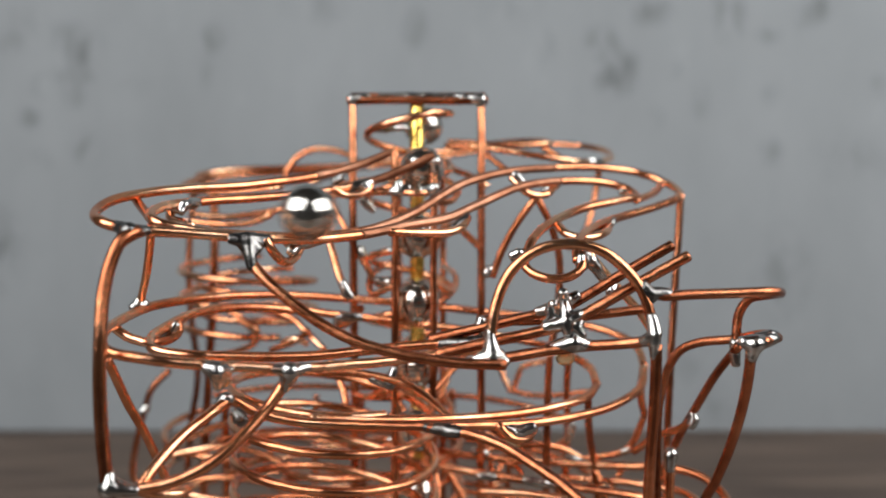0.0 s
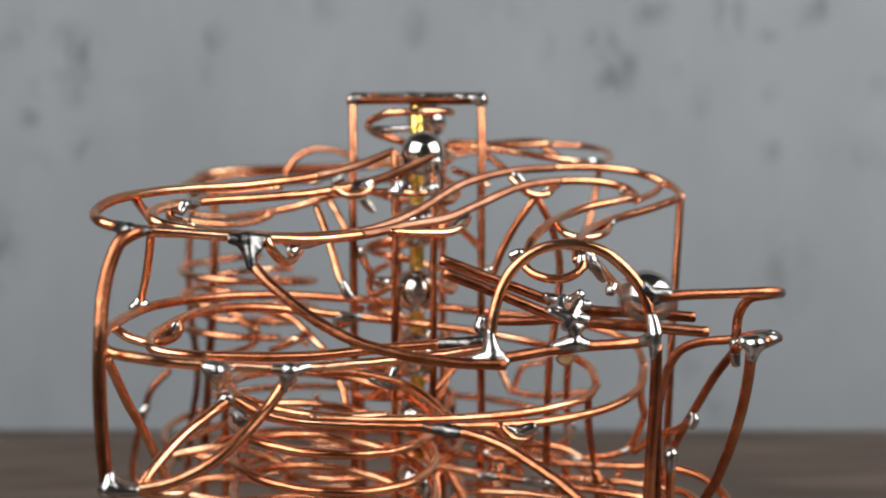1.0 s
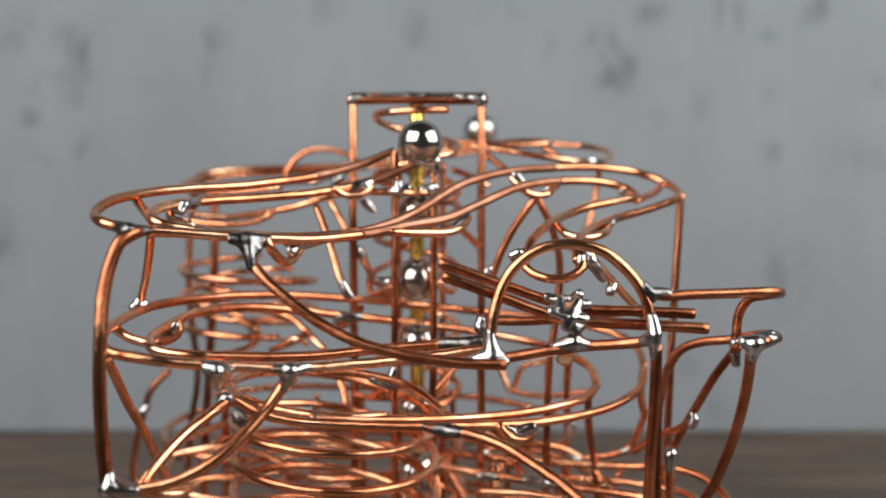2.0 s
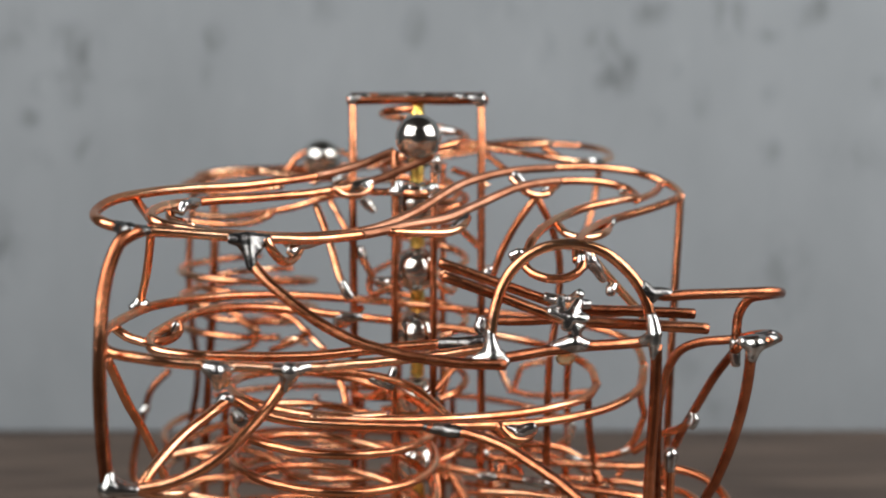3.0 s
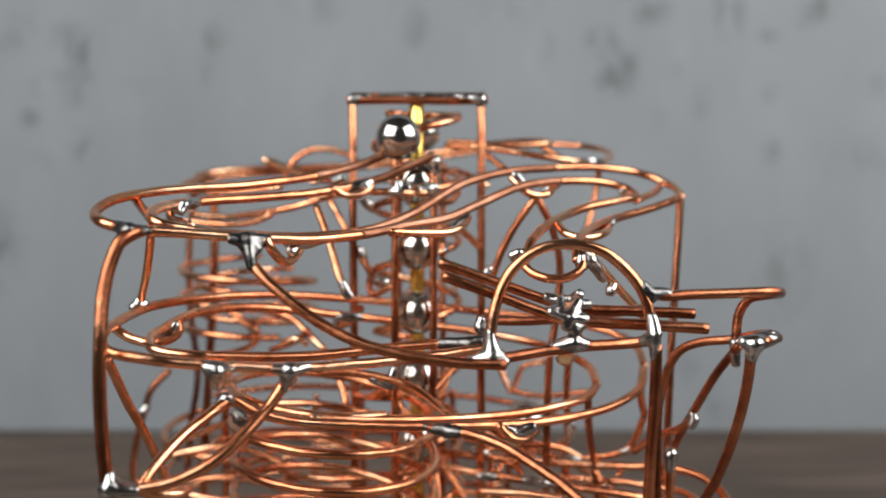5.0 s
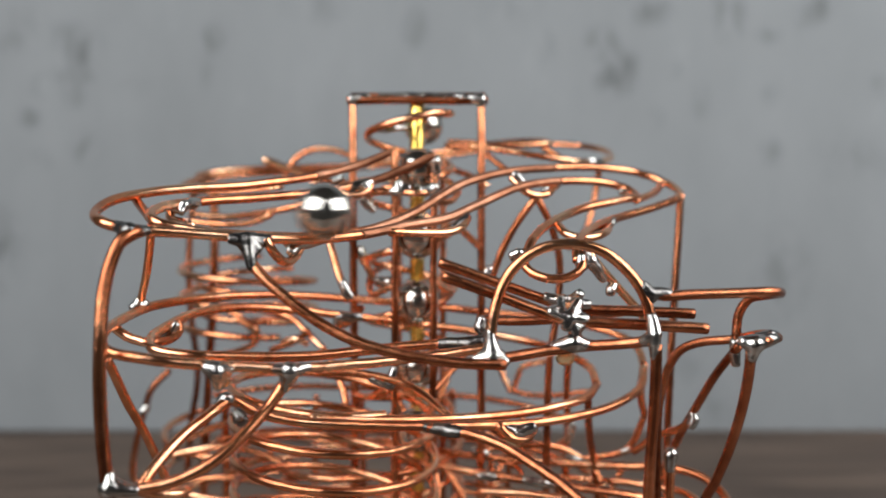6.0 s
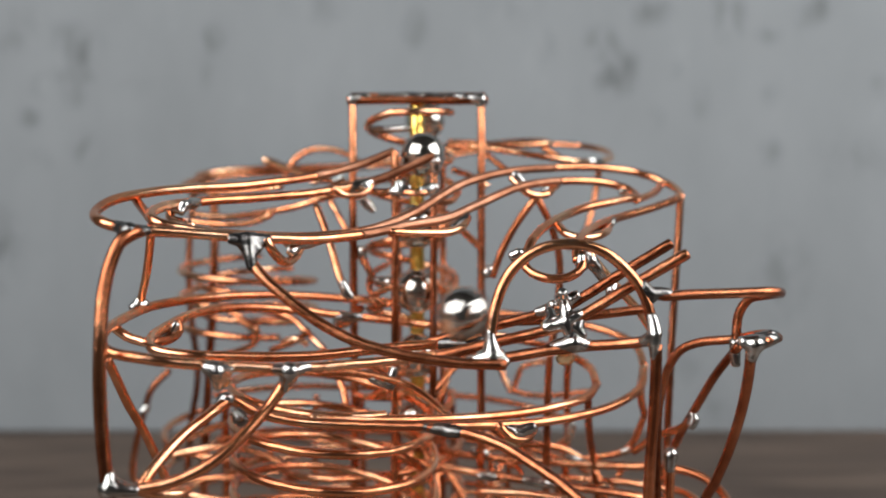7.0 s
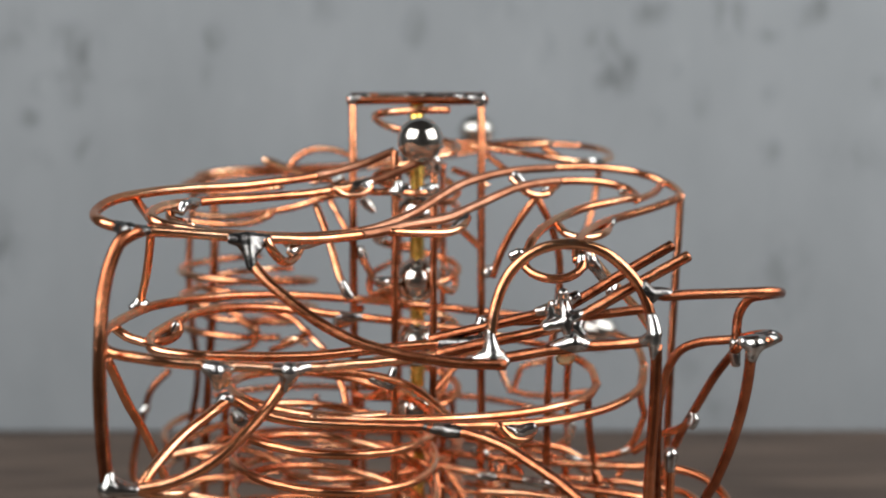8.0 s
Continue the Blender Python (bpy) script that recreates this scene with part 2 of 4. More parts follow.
def solder(parent, centre, arms, size=1.5, thin=1.04, mat=None):
    """A blob of solder that runs out along the wires it joins: arms are offsets in millimetres."""
    bm = bmesh.new()
    c = Vector(centre)
    bmesh.ops.create_icosphere(bm, subdivisions=2, radius=size * MM, matrix=Matrix.Translation(c * MM))
    for arm in arms:
        a = Vector(arm)
        n = 8
        line = [c + a * (i / n) for i in range(n + 1)]
        radii = [size * (1 - i / n) ** 1.6 * 0.95 + thin * (1 - (1 - i / n) ** 1.6) * (1.04 - 0.16 * (i / n) ** 3) for i in range(n + 1)]
        sweep(bm, line, radii, 10)
    ob = part("solder_joint", bm, mat or SOLDER, parent, "dark burnt solder joint" if mat else "bright silver solder joint")
    remesh = ob.modifiers.new("blend", "REMESH")
    remesh.mode, remesh.voxel_size, remesh.use_smooth_shade = "VOXEL", 0.00028, True
    lumps = ob.modifiers.new("lumps", "DISPLACE")
    lumps.texture, lumps.strength, lumps.mid_level = LUMPS, 0.0006, 0.5
    smooth = ob.modifiers.new("flow", "SMOOTH")
    smooth.iterations, smooth.factor = 5, 0.5
    return ob


# ---- setting ----


def box(name, x0, y0, z0, x1, y1, z1, mat, label, bevel=0.0, parent=None):
    bm = bmesh.new()
    bmesh.ops.create_cube(bm, size=1.0, matrix=Matrix.Translation(((x0 + x1) / 2, (y0 + y1) / 2, (z0 + z1) / 2)) @ Matrix.Diagonal((x1 - x0, y1 - y0, z1 - z0, 1)))
    if bevel:
        bmesh.ops.bevel(bm, geom=bm.edges[:], offset=bevel, segments=2, affect="EDGES")
    ob = part(name, bm, mat, parent, "", smooth=False)
    return tagged(ob, label, kind="" if parent else "structure")


box("table_top", -0.9, -0.05, -0.036, 0.9, 0.80, 0.0, WOOD, "dark brown wooden table top with long grain", 0.002)
box("backdrop", -0.85, 0.489, 0.0, 0.85, 0.489 + 0.018, 0.75, PLASTER, "grey plastered backdrop board with dark brushed stains", 0.001)

for x in (-0.85, 0.81):
    for y in (-0.03, 0.74):
        box("table_leg", x, y, -0.74, x + 0.04, y + 0.04, -0.036, WOOD, "square dark wooden table leg")
# plain walls that close the room
box("floor", -1.2, -1.2, -0.80, 1.2, 1.0, -0.74, ROOM, "plain grey floor")
box("ceiling", -1.2, -1.2, 1.5, 1.2, 1.0, 1.56, ROOM, "plain grey ceiling")
box("wall_south", -1.2, -1.26, -0.74, 1.2, -1.2, 1.5, ROOM, "plain grey wall")
box("wall_north", -1.2, 1.0, -0.74, 1.2, 1.06, 1.5, ROOM, "plain grey wall")
box("wall_west", -1.26, -1.2, -0.74, -1.2, 1.0, 1.5, ROOM, "plain grey wall")
box("wall_east", 1.2, -1.2, -0.74, 1.26, 1.0, 1.5, ROOM, "plain grey wall")

# ---- the wire marble run ----
run = new("marble_run")
tagged(run, "hand-soldered copper wire marble run with screw lift on dark wood", "marble run")

# bent wires of the tracks, posts and braces (points in millimetres)
wire(run, "rail", 0.93, [(-10.9, 212.0, 136.9), (-17.9, 209.8, 134.1), (-27.2, 204.6, 131.4), (-38.9, 196.5, 129.7), (-48.9, 185.4, 128.9), (-55.1, 175.3, 128.1), (-58.5, 167.2, 126.7), (-58.7, 160.0, 124.7), (-54.8, 154.9, 123.2), (-50.0, 155.8, 122.2), (-42.9, 158.8, 121.6), (-34.3, 162.7, 120.7), (-24.4, 167.7, 120.0), (-14.9, 173.8, 120.5), (-6.9, 181.9, 121.9), (0.7, 189.0, 123.0), (7.7, 196.2, 125.7), (16.4, 203.4, 129.1), (25.7, 210.5, 130.4), (35.5, 216.5, 130.1), (41.4, 217.4, 128.8), (43.2, 213.3, 127.0), (37.7, 207.2, 126.0), (29.3, 200.1, 124.5), (21.6, 189.9, 122.0), (17.0, 180.7, 119.1), (15.3, 175.4, 115.9)], dull_spans=(0, 2, 13, 18))
wire(run, "rail", 0.93, [(-2.0, 206.9, 135.9), (-8.5, 206.7, 132.9), (-15.7, 204.5, 130.2), (-26.5, 199.3, 127.9), (-37.9, 191.2, 126.9), (-47.0, 182.2, 126.3), (-50.6, 174.1, 125.8), (-51.1, 166.0, 124.4), (-48.9, 162.9, 123.1), (-43.6, 164.8, 121.7), (-35.8, 169.8, 120.6), (-25.5, 175.7, 119.9), (-15.6, 181.8, 120.7), (-9.4, 187.9, 122.4), (-4.5, 193.1, 124.7), (0.1, 198.3, 127.5), (5.3, 203.5, 130.2), (14.5, 210.7, 132.4), (25.5, 219.8, 133.4), (37.3, 227.8, 133.6), (47.5, 231.7, 132.3), (53.7, 228.5, 129.8), (55.1, 221.3, 127.2), (47.4, 212.1, 124.6), (37.4, 202.0, 122.6), (29.5, 189.8, 120.6), (25.4, 179.6, 118.2), (24.9, 175.4, 115.5)], dull_spans=(0, 2, 12, 18))
wire(run, "tie", 0.86, [(-57.4, 176.3, 127.6), (-54.6, 172.1, 125.5), (-51.1, 166.0, 123.6)])
wire(run, "tie", 0.86, [(-47.3, 181.2, 126.4), (-49.9, 180.1, 125.5), (-51.2, 178.0, 124.2), (-50.1, 176.0, 123.2), (-46.4, 171.9, 122.7), (-44.6, 167.9, 122.2)])
wire(run, "tie", 0.86, [(-30.4, 162.7, 120.3), (-29.2, 163.6, 117.9), (-27.7, 166.4, 116.0), (-26.3, 170.5, 117.0), (-25.4, 171.7, 119.3)])
wire(run, "tie", 0.86, [(-10.0, 178.0, 120.8), (-4.2, 181.0, 120.4), (0.7, 184.5, 120.3), (3.8, 188.0, 121.2), (5.0, 192.0, 122.9)])
wire(run, "tie", 0.8, [(-15.5, 204.6, 130.2), (-15.9, 203.2, 128.4), (-18.2, 202.0, 127.3), (-21.2, 201.0, 127.4), (-23.0, 200.0, 128.9)])
wire(run, "tie", 0.86, [(53.1, 230.6, 130.2), (49.6, 222.4, 127.8), (43.2, 213.2, 126.0)])
wire(run, "tie", 0.86, [(22.8, 190.9, 121.7), (24.6, 186.7, 119.8), (27.8, 185.7, 119.2), (32.3, 189.8, 120.0), (35.0, 198.9, 121.5)])
wire(run, "tie", 0.86, [(14.8, 206.6, 131.0), (18.4, 205.3, 127.7), (22.3, 207.3, 127.4), (25.2, 211.5, 129.8)])
wire(run, "tie", 0.86, [(14.9, 177.5, 117.2), (15.5, 175.3, 114.2), (18.7, 173.2, 112.6), (22.9, 173.2, 112.6), (25.6, 174.3, 114.3), (25.7, 176.5, 116.9)])
wire(run, "post", 1.07, [(-49.0, 152.8, 122.3), (-50.9, 150.8, 121.2), (-52.3, 149.5, 117.8), (-53.2, 148.1, 112.6), (-53.4, 146.7, 105.7), (-53.5, 146.1, 97.8), (-53.1, 145.6, 89.9), (-52.3, 145.0, 82.0), (-52.3, 145.0, 0.6)])
wire(run, "post", 0.90, [(55.0, 220.3, 127.2), (54.2, 219.4, 113.5), (53.1, 218.2, 96.5), (52.2, 216.9, 78.2), (51.8, 216.2, 67.8), (51.8, 216.2, 0.6)])
wire(run, "brace", 0.77, [(-50.9, 165.9, 122.5), (-53.5, 171.4, 115.0), (-57.1, 177.8, 106.8)])
wire(run, "post", 0.86, [(20.3, 206.3, 127.0), (16.1, 206.9, 121.2), (13.1, 207.5, 115.6), (10.9, 208.1, 109.3)])
wire(run, "post", 0.86, [(20.9, 212.3, 126.9), (24.3, 213.8, 120.3), (26.5, 215.3, 112.5), (25.8, 214.4, 99.7), (24.2, 213.7, 89.4), (23.6, 212.6, 74.0), (23.6, 212.6, 0.6)])
wire(run, "brace", 0.86, [(-28.5, 214.2, 124.7), (-25.5, 209.7, 118.0), (-22.5, 205.1, 109.6), (-20.9, 202.8, 106.2)])
wire(run, "strut", 0.96, [(-34.3, 162.7, 120.2), (-33.2, 161.5, 117.6), (-31.0, 160.3, 114.5), (-26.3, 159.0, 110.5), (-20.2, 157.7, 106.3), (-13.5, 156.5, 103.3), (-6.0, 156.4, 101.3), (1.5, 156.3, 100.2), (10.4, 156.3, 99.8)])
wire(run, "rail", 0.93, [(45.3, 211.6, 88.5), (44.8, 218.9, 92.2), (39.8, 224.1, 94.5), (32.1, 227.2, 96.2), (24.1, 228.3, 97.3), (8.9, 225.4, 99.3), (-4.5, 221.5, 101.3), (-18.7, 216.7, 103.2), (-30.6, 209.8, 104.9), (-41.5, 201.8, 106.0), (-49.8, 191.8, 106.5), (-55.3, 179.8, 106.5), (-57.4, 166.7, 105.6), (-56.8, 156.6, 104.3), (-54.1, 151.5, 102.9), (-47.4, 150.4, 101.8), (-40.7, 152.3, 100.6), (-33.1, 155.3, 99.6), (-25.1, 158.2, 98.8), (-16.0, 162.2, 98.6), (-6.4, 166.2, 98.9), (1.6, 169.3, 99.4), (8.3, 171.3, 100.1)])
wire(run, "rail", 0.93, [(45.3, 211.6, 88.5), (43.4, 205.4, 85.7), (38.4, 198.3, 84.1), (30.7, 191.2, 83.2), (19.6, 184.2, 83.0), (7.1, 178.2, 83.9), (-4.6, 173.3, 84.9), (-16.8, 169.4, 86.2), (-26.5, 166.5, 87.7), (-33.2, 164.6, 89.9), (-37.1, 163.8, 92.4)])
wire(run, "rail", 0.93, [(33.5, 204.4, 86.0), (33.2, 211.6, 88.3), (29.6, 217.7, 90.0), (23.2, 219.9, 92.1), (12.6, 218.1, 94.7), (-0.5, 215.2, 97.2), (-11.9, 211.4, 99.2), (-22.8, 206.5, 101.1), (-34.0, 199.6, 103.3), (-41.8, 191.7, 104.7), (-47.5, 182.7, 104.9), (-50.1, 172.6, 104.0), (-51.1, 164.5, 102.8), (-49.3, 160.4, 101.7), (-43.5, 159.4, 100.8), (-34.5, 162.3, 100.0), (-24.4, 166.3, 99.4), (-13.7, 170.3, 99.7), (-3.5, 173.3, 100.1), (6.5, 176.4, 100.4)])
wire(run, "rail", 0.93, [(33.5, 204.4, 86.0), (30.6, 198.3, 84.9), (25.1, 192.3, 84.5), (16.4, 186.3, 84.3), (6.1, 181.3, 84.6), (-4.7, 176.3, 85.5), (-15.0, 172.4, 86.5), (-23.9, 169.4, 87.5)])
wire(run, "tie", 0.86, [(-57.7, 164.7, 104.9), (-55.2, 164.5, 103.1), (-51.2, 163.5, 102.2)])
wire(run, "tie", 0.86, [(-49.1, 173.7, 104.6), (-48.5, 173.5, 102.8), (-49.7, 170.4, 101.6), (-51.4, 166.4, 101.9)])
wire(run, "tie", 0.86, [(-22.8, 206.5, 101.1), (-23.0, 206.3, 99.0), (-21.3, 210.3, 98.7), (-18.7, 216.5, 101.3)])
wire(run, "tie", 0.86, [(-38.9, 154.3, 99.8), (-37.5, 156.1, 97.3), (-36.8, 159.1, 96.7), (-37.0, 162.2, 99.2)])
wire(run, "tie", 0.86, [(10.4, 179.2, 83.7), (13.1, 179.0, 81.2), (16.0, 181.0, 80.4), (18.0, 185.1, 81.3)])
wire(run, "brace", 0.99, [(-52.3, 145.0, 81.8), (-47.8, 146.0, 82.0), (-42.3, 147.1, 82.9), (-36.5, 149.3, 85.7), (-32.2, 152.5, 89.4), (-28.6, 155.8, 93.3), (-25.9, 158.1, 97.9)])
wire(run, "brace", 0.95, [(-48.3, 147.0, 81.5), (-45.9, 150.2, 84.9), (-43.3, 154.4, 87.9), (-40.6, 158.6, 90.0), (-37.2, 162.8, 92.4)])
wire(run, "brace", 0.86, [(-58.3, 163.3, 99.5), (-57.2, 169.7, 90.5), (-56.0, 175.2, 83.4), (-54.1, 180.5, 73.6), (-53.6, 184.0, 66.8)])
wire(run, "strut", 0.90, [(-2.4, 165.4, 86.8), (3.5, 162.4, 86.7), (9.2, 158.3, 85.9), (14.6, 154.1, 83.7), (18.9, 151.0, 81.5), (23.0, 147.8, 78.6), (26.4, 146.6, 76.0), (26.4, 146.6, 0.6)])
wire(run, "tie", 0.86, [(-48.5, 147.0, 81.4), (-43.8, 148.9, 80.2), (-42.0, 150.9, 79.9), (-42.1, 152.9, 80.0)])
wire(run, "arch", 0.96, [(8.2, 158.2, 99.2), (8.1, 158.6, 104.7), (9.0, 159.0, 109.9), (11.3, 159.3, 114.9), (15.6, 159.6, 118.5), (21.0, 159.7, 119.7), (26.1, 159.6, 118.8), (30.5, 159.4, 115.7), (33.6, 159.1, 111.7), (35.2, 158.7, 106.1), (35.8, 158.4, 100.9)])
wire(run, "post", 0.98, [(35.7, 157.5, 102.8), (35.6, 157.2, 99.2), (35.5, 157.6, 90.5), (35.1, 158.0, 81.6), (34.9, 158.5, 74.6), (34.9, 158.5, 0.6)])
wire(run, "bar", 0.96, [(5.4, 159.3, 99.6), (10.2, 160.3, 100.1), (17.2, 162.4, 100.9), (24.1, 163.4, 101.6), (30.6, 161.5, 102.4), (35.8, 158.5, 103.5)])
wire(run, "bar", 0.90, [(34.1, 159.1, 112.1), (36.3, 159.1, 111.1), (42.7, 160.1, 111.1), (50.7, 161.1, 111.2), (56.3, 162.1, 111.3), (59.8, 167.0, 110.5), (59.6, 173.0, 109.5), (57.3, 176.9, 108.2), (55.8, 177.7, 105.4), (55.3, 177.5, 101.7), (55.1, 177.1, 96.9)])
wire(run, "bar", 0.90, [(58.5, 164.5, 103.0), (59.2, 174.5, 102.0), (55.6, 179.4, 100.3), (50.2, 183.3, 99.0), (46.8, 185.2, 97.1), (44.5, 186.8, 92.3), (43.2, 187.4, 85.9), (42.8, 186.8, 77.4), (42.7, 186.2, 69.5), (42.7, 186.2, 0.6)])
wire(run, "bar", 0.90, [(58.5, 164.5, 103.0), (54.1, 160.5, 102.8), (52.1, 160.5, 102.5)])
wire(run, "post", 0.95, [(52.6, 160.5, 102.3), (52.5, 161.1, 97.4), (52.4, 164.6, 89.7), (52.2, 170.0, 81.6), (51.2, 174.5, 74.4), (49.6, 179.0, 66.3), (49.6, 179.0, 0.6)])
wire(run, "post", 0.86, [(54.9, 174.3, 99.9), (53.2, 181.9, 93.3), (51.5, 189.3, 85.4), (50.1, 196.8, 77.6), (48.5, 202.3, 69.3), (47.0, 205.7, 60.7), (47.0, 205.7, 0.6)])
wire(run, "brace", 0.82, [(41.0, 201.4, 72.0), (45.5, 197.8, 76.7), (48.4, 194.9, 78.5), (50.3, 192.0, 80.9), (51.2, 191.1, 82.3)])
wire(run, "brace", 0.82, [(46.8, 216.8, 76.3), (43.0, 218.2, 67.9), (35.4, 220.0, 65.3), (23.7, 221.9, 63.4)])
wire(run, "brace", 0.99, [(46.0, 188.7, 76.5), (45.7, 188.0, 65.5), (45.7, 188.0, 0.6)])
wire(run, "brace", 0.9, [(45.1, 211.6, 88.4), (45.0, 213.2, 81.7), (46.7, 216.6, 76.2)])
wire(run, "brace", 0.86, [(27.5, 177.5, 116.6), (30.6, 179.3, 113.1), (34.6, 182.0, 108.9), (38.5, 184.7, 104.8), (41.4, 187.4, 100.7)])
wire(run, "rail", 0.96, [(-31.4, 232.1, 66.3), (-18.5, 228.1, 66.5), (-3.3, 225.1, 65.7), (12.9, 222.0, 64.6), (28.6, 219.0, 64.3), (41.3, 216.0, 64.5), (50.9, 212.0, 65.3), (57.2, 207.0, 65.0), (60.5, 201.8, 63.0), (60.4, 195.6, 60.4), (57.2, 191.4, 57.7)])
wire(run, "rail", 0.96, [(-11.1, 218.0, 65.6), (-0.5, 215.9, 64.4), (12.4, 212.9, 63.2), (24.9, 209.8, 62.1), (37.1, 206.7, 61.4), (46.3, 202.7, 60.9), (51.4, 198.6, 59.4)])
wire(run, "tie", 0.77, [(14.2, 221.9, 64.1), (17.5, 219.9, 62.9), (17.4, 213.8, 62.5), (13.0, 211.8, 62.5)])
wire(run, "tie", 0.77, [(28.6, 218.9, 64.0), (32.8, 220.0, 65.1), (35.8, 217.8, 62.6), (36.9, 216.4, 57.0), (37.6, 216.1, 51.8)])
wire(run, "post", 0.95, [(-21.2, 224.9, 148.6), (-21.1, 222.8, 119.9), (-20.8, 220.6, 88.1), (-20.7, 218.2, 53.7), (-20.7, 218.2, 0.6)])
wire(run, "post", 0.95, [(9.0, 224.9, 148.6), (9.0, 222.8, 119.9), (9.0, 220.6, 88.1), (8.8, 218.2, 53.7), (8.8, 218.2, 0.6)])
wire(run, "bar", 1.07, [(-22.3, 224.9, 149.2), (-11.1, 224.9, 149.4), (0.8, 224.9, 149.2), (10.3, 224.9, 149.3)])
wire(run, "bar", 0.86, [(-21.9, 229.0, 150.6), (-5.9, 229.0, 150.7), (10.0, 229.0, 150.7)])
wire(run, "guide_rod", 0.86, [(-10.5, 209.0, 136.8), (-10.5, 207.7, 118.1), (-10.5, 206.1, 95.9), (-10.5, 204.4, 71.2), (-10.5, 203.4, 56.4), (-10.5, 203.4, 0.6)])
wire(run, "guide_rod", 0.86, [(-2.0, 208.9, 136.0), (-2.0, 207.7, 118.1), (-2.1, 206.1, 95.9), (-2.2, 204.4, 71.2), (-2.2, 203.4, 56.4), (-2.2, 203.4, 0.6)])
wire(run, "guide_rod", 0.86, [(-11.3, 244.1, 136.6), (-11.3, 242.6, 116.1), (-11.3, 239.8, 75.7), (-11.3, 237.6, 44.0), (-11.3, 237.6, 0.6)])
wire(run, "guide_rod", 0.86, [(0.0, 243.9, 134.8), (0.0, 242.6, 116.1), (-0.1, 239.8, 75.7), (-0.1, 237.6, 44.0), (-0.1, 237.6, 0.6)])
wire(run, "tie", 0.82, [(-10.5, 208.4, 128.2), (-6.0, 206.3, 127.7), (-1.7, 208.4, 128.2)])
wire(run, "tie", 0.82, [(-15.8, 206.4, 128.0), (-11.6, 207.4, 128.0), (-7.9, 208.5, 129.2)])
wire(run, "tie", 0.82, [(-19.2, 223.3, 112.5), (-15.4, 216.9, 107.2), (-11.7, 207.9, 107.1), (-10.5, 206.9, 107.2)])
wire(run, "tie", 0.82, [(-2.0, 207.5, 115.6), (2.1, 215.8, 120.2), (9.0, 222.5, 114.6)])
wire(run, "tie", 0.82, [(-2.0, 205.3, 84.8), (2.0, 211.6, 87.9), (7.4, 219.9, 92.3)])
wire(run, "tie", 0.82, [(-2.0, 208.2, 125.5), (2.0, 214.2, 126.0), (3.4, 220.4, 128.5), (0.8, 226.6, 130.5)])
wire(run, "tie", 0.82, [(-11.7, 207.9, 107.1), (-15.8, 212.8, 105.0), (-17.0, 221.0, 108.1), (-13.4, 239.2, 109.8)])
wire(run, "tie", 0.82, [(-2.0, 207.0, 108.2), (2.1, 214.8, 105.4), (3.0, 225.0, 107.7), (0.0, 242.1, 108.9)])
wire(run, "tie", 0.82, [(-11.7, 206.3, 84.5), (-16.4, 211.2, 81.9), (-20.7, 220.1, 80.2)])
wire(run, "rail", 0.86, [(0.6, 244.3, 139.4), (10.8, 241.2, 138.7), (22.1, 239.1, 137.0), (32.3, 241.0, 135.5), (39.2, 249.0, 135.2), (45.4, 259.1, 136.5), (46.3, 271.3, 138.9), (40.7, 279.4, 140.6), (29.6, 284.5, 141.3), (16.3, 287.4, 140.4), (2.7, 289.3, 138.3), (-14.5, 291.1, 135.8), (-31.7, 291.0, 134.0), (-46.9, 288.9, 133.0), (-59.8, 284.9, 132.3), (-69.6, 276.7, 131.1), (-72.6, 266.6, 129.3), (-66.8, 256.4, 127.5), (-54.1, 250.5, 127.8), (-41.9, 248.5, 129.0)])
wire(run, "rail", 0.86, [(1.6, 251.4, 140.6), (11.2, 249.3, 140.1), (20.1, 250.3, 139.7), (27.9, 253.3, 140.4), (27.4, 263.4, 141.4), (18.7, 272.5, 141.5), (6.0, 279.4, 140.1), (-10.7, 282.2, 137.2), (-27.4, 282.1, 135.2), (-44.0, 281.0, 134.4), (-56.7, 277.9, 133.9), (-65.4, 272.9, 133.0), (-68.7, 266.8, 131.8), (-65.3, 260.6, 129.8), (-53.9, 256.6, 129.3), (-41.2, 253.7, 130.8)])
wire(run, "tie", 0.82, [(36.6, 246.0, 135.4), (32.5, 247.9, 134.9), (29.9, 251.1, 137.2), (26.4, 253.3, 139.2)])
wire(run, "tie", 0.82, [(-31.7, 238.4, 127.0), (-26.5, 242.5, 129.1), (-21.1, 246.6, 130.5), (-12.5, 250.7, 130.8)])
wire(run, "post", 0.86, [(42.3, 257.0, 135.1), (40.8, 256.3, 126.0), (37.9, 253.7, 117.0), (33.1, 251.4, 112.6)])
wire(run, "brace", 0.82, [(11.1, 241.1, 136.9), (16.3, 236.8, 132.6), (20.8, 232.5, 129.1)])
wire(run, "brace", 0.82, [(2.3, 243.8, 133.4), (8.1, 243.7, 131.2), (11.3, 243.5, 129.1)])
wire(run, "rail", 0.86, [(-65.0, 246.0, 121.9), (-55.0, 241.0, 121.3), (-45.5, 236.0, 122.4), (-36.4, 232.2, 124.1), (-28.1, 232.3, 126.6), (-20.2, 236.4, 128.0)])
wire(run, "rail", 0.86, [(-63.6, 237.9, 120.3), (-53.4, 233.8, 119.6), (-45.7, 229.9, 120.6), (-41.2, 228.0, 122.3)])
wire(run, "arch", 0.86, [(-44.8, 268.7, 130.5), (-42.9, 269.0, 135.2), (-38.6, 269.3, 138.7), (-33.0, 269.3, 139.5), (-26.9, 269.2, 138.0), (-22.2, 269.0, 134.5)])
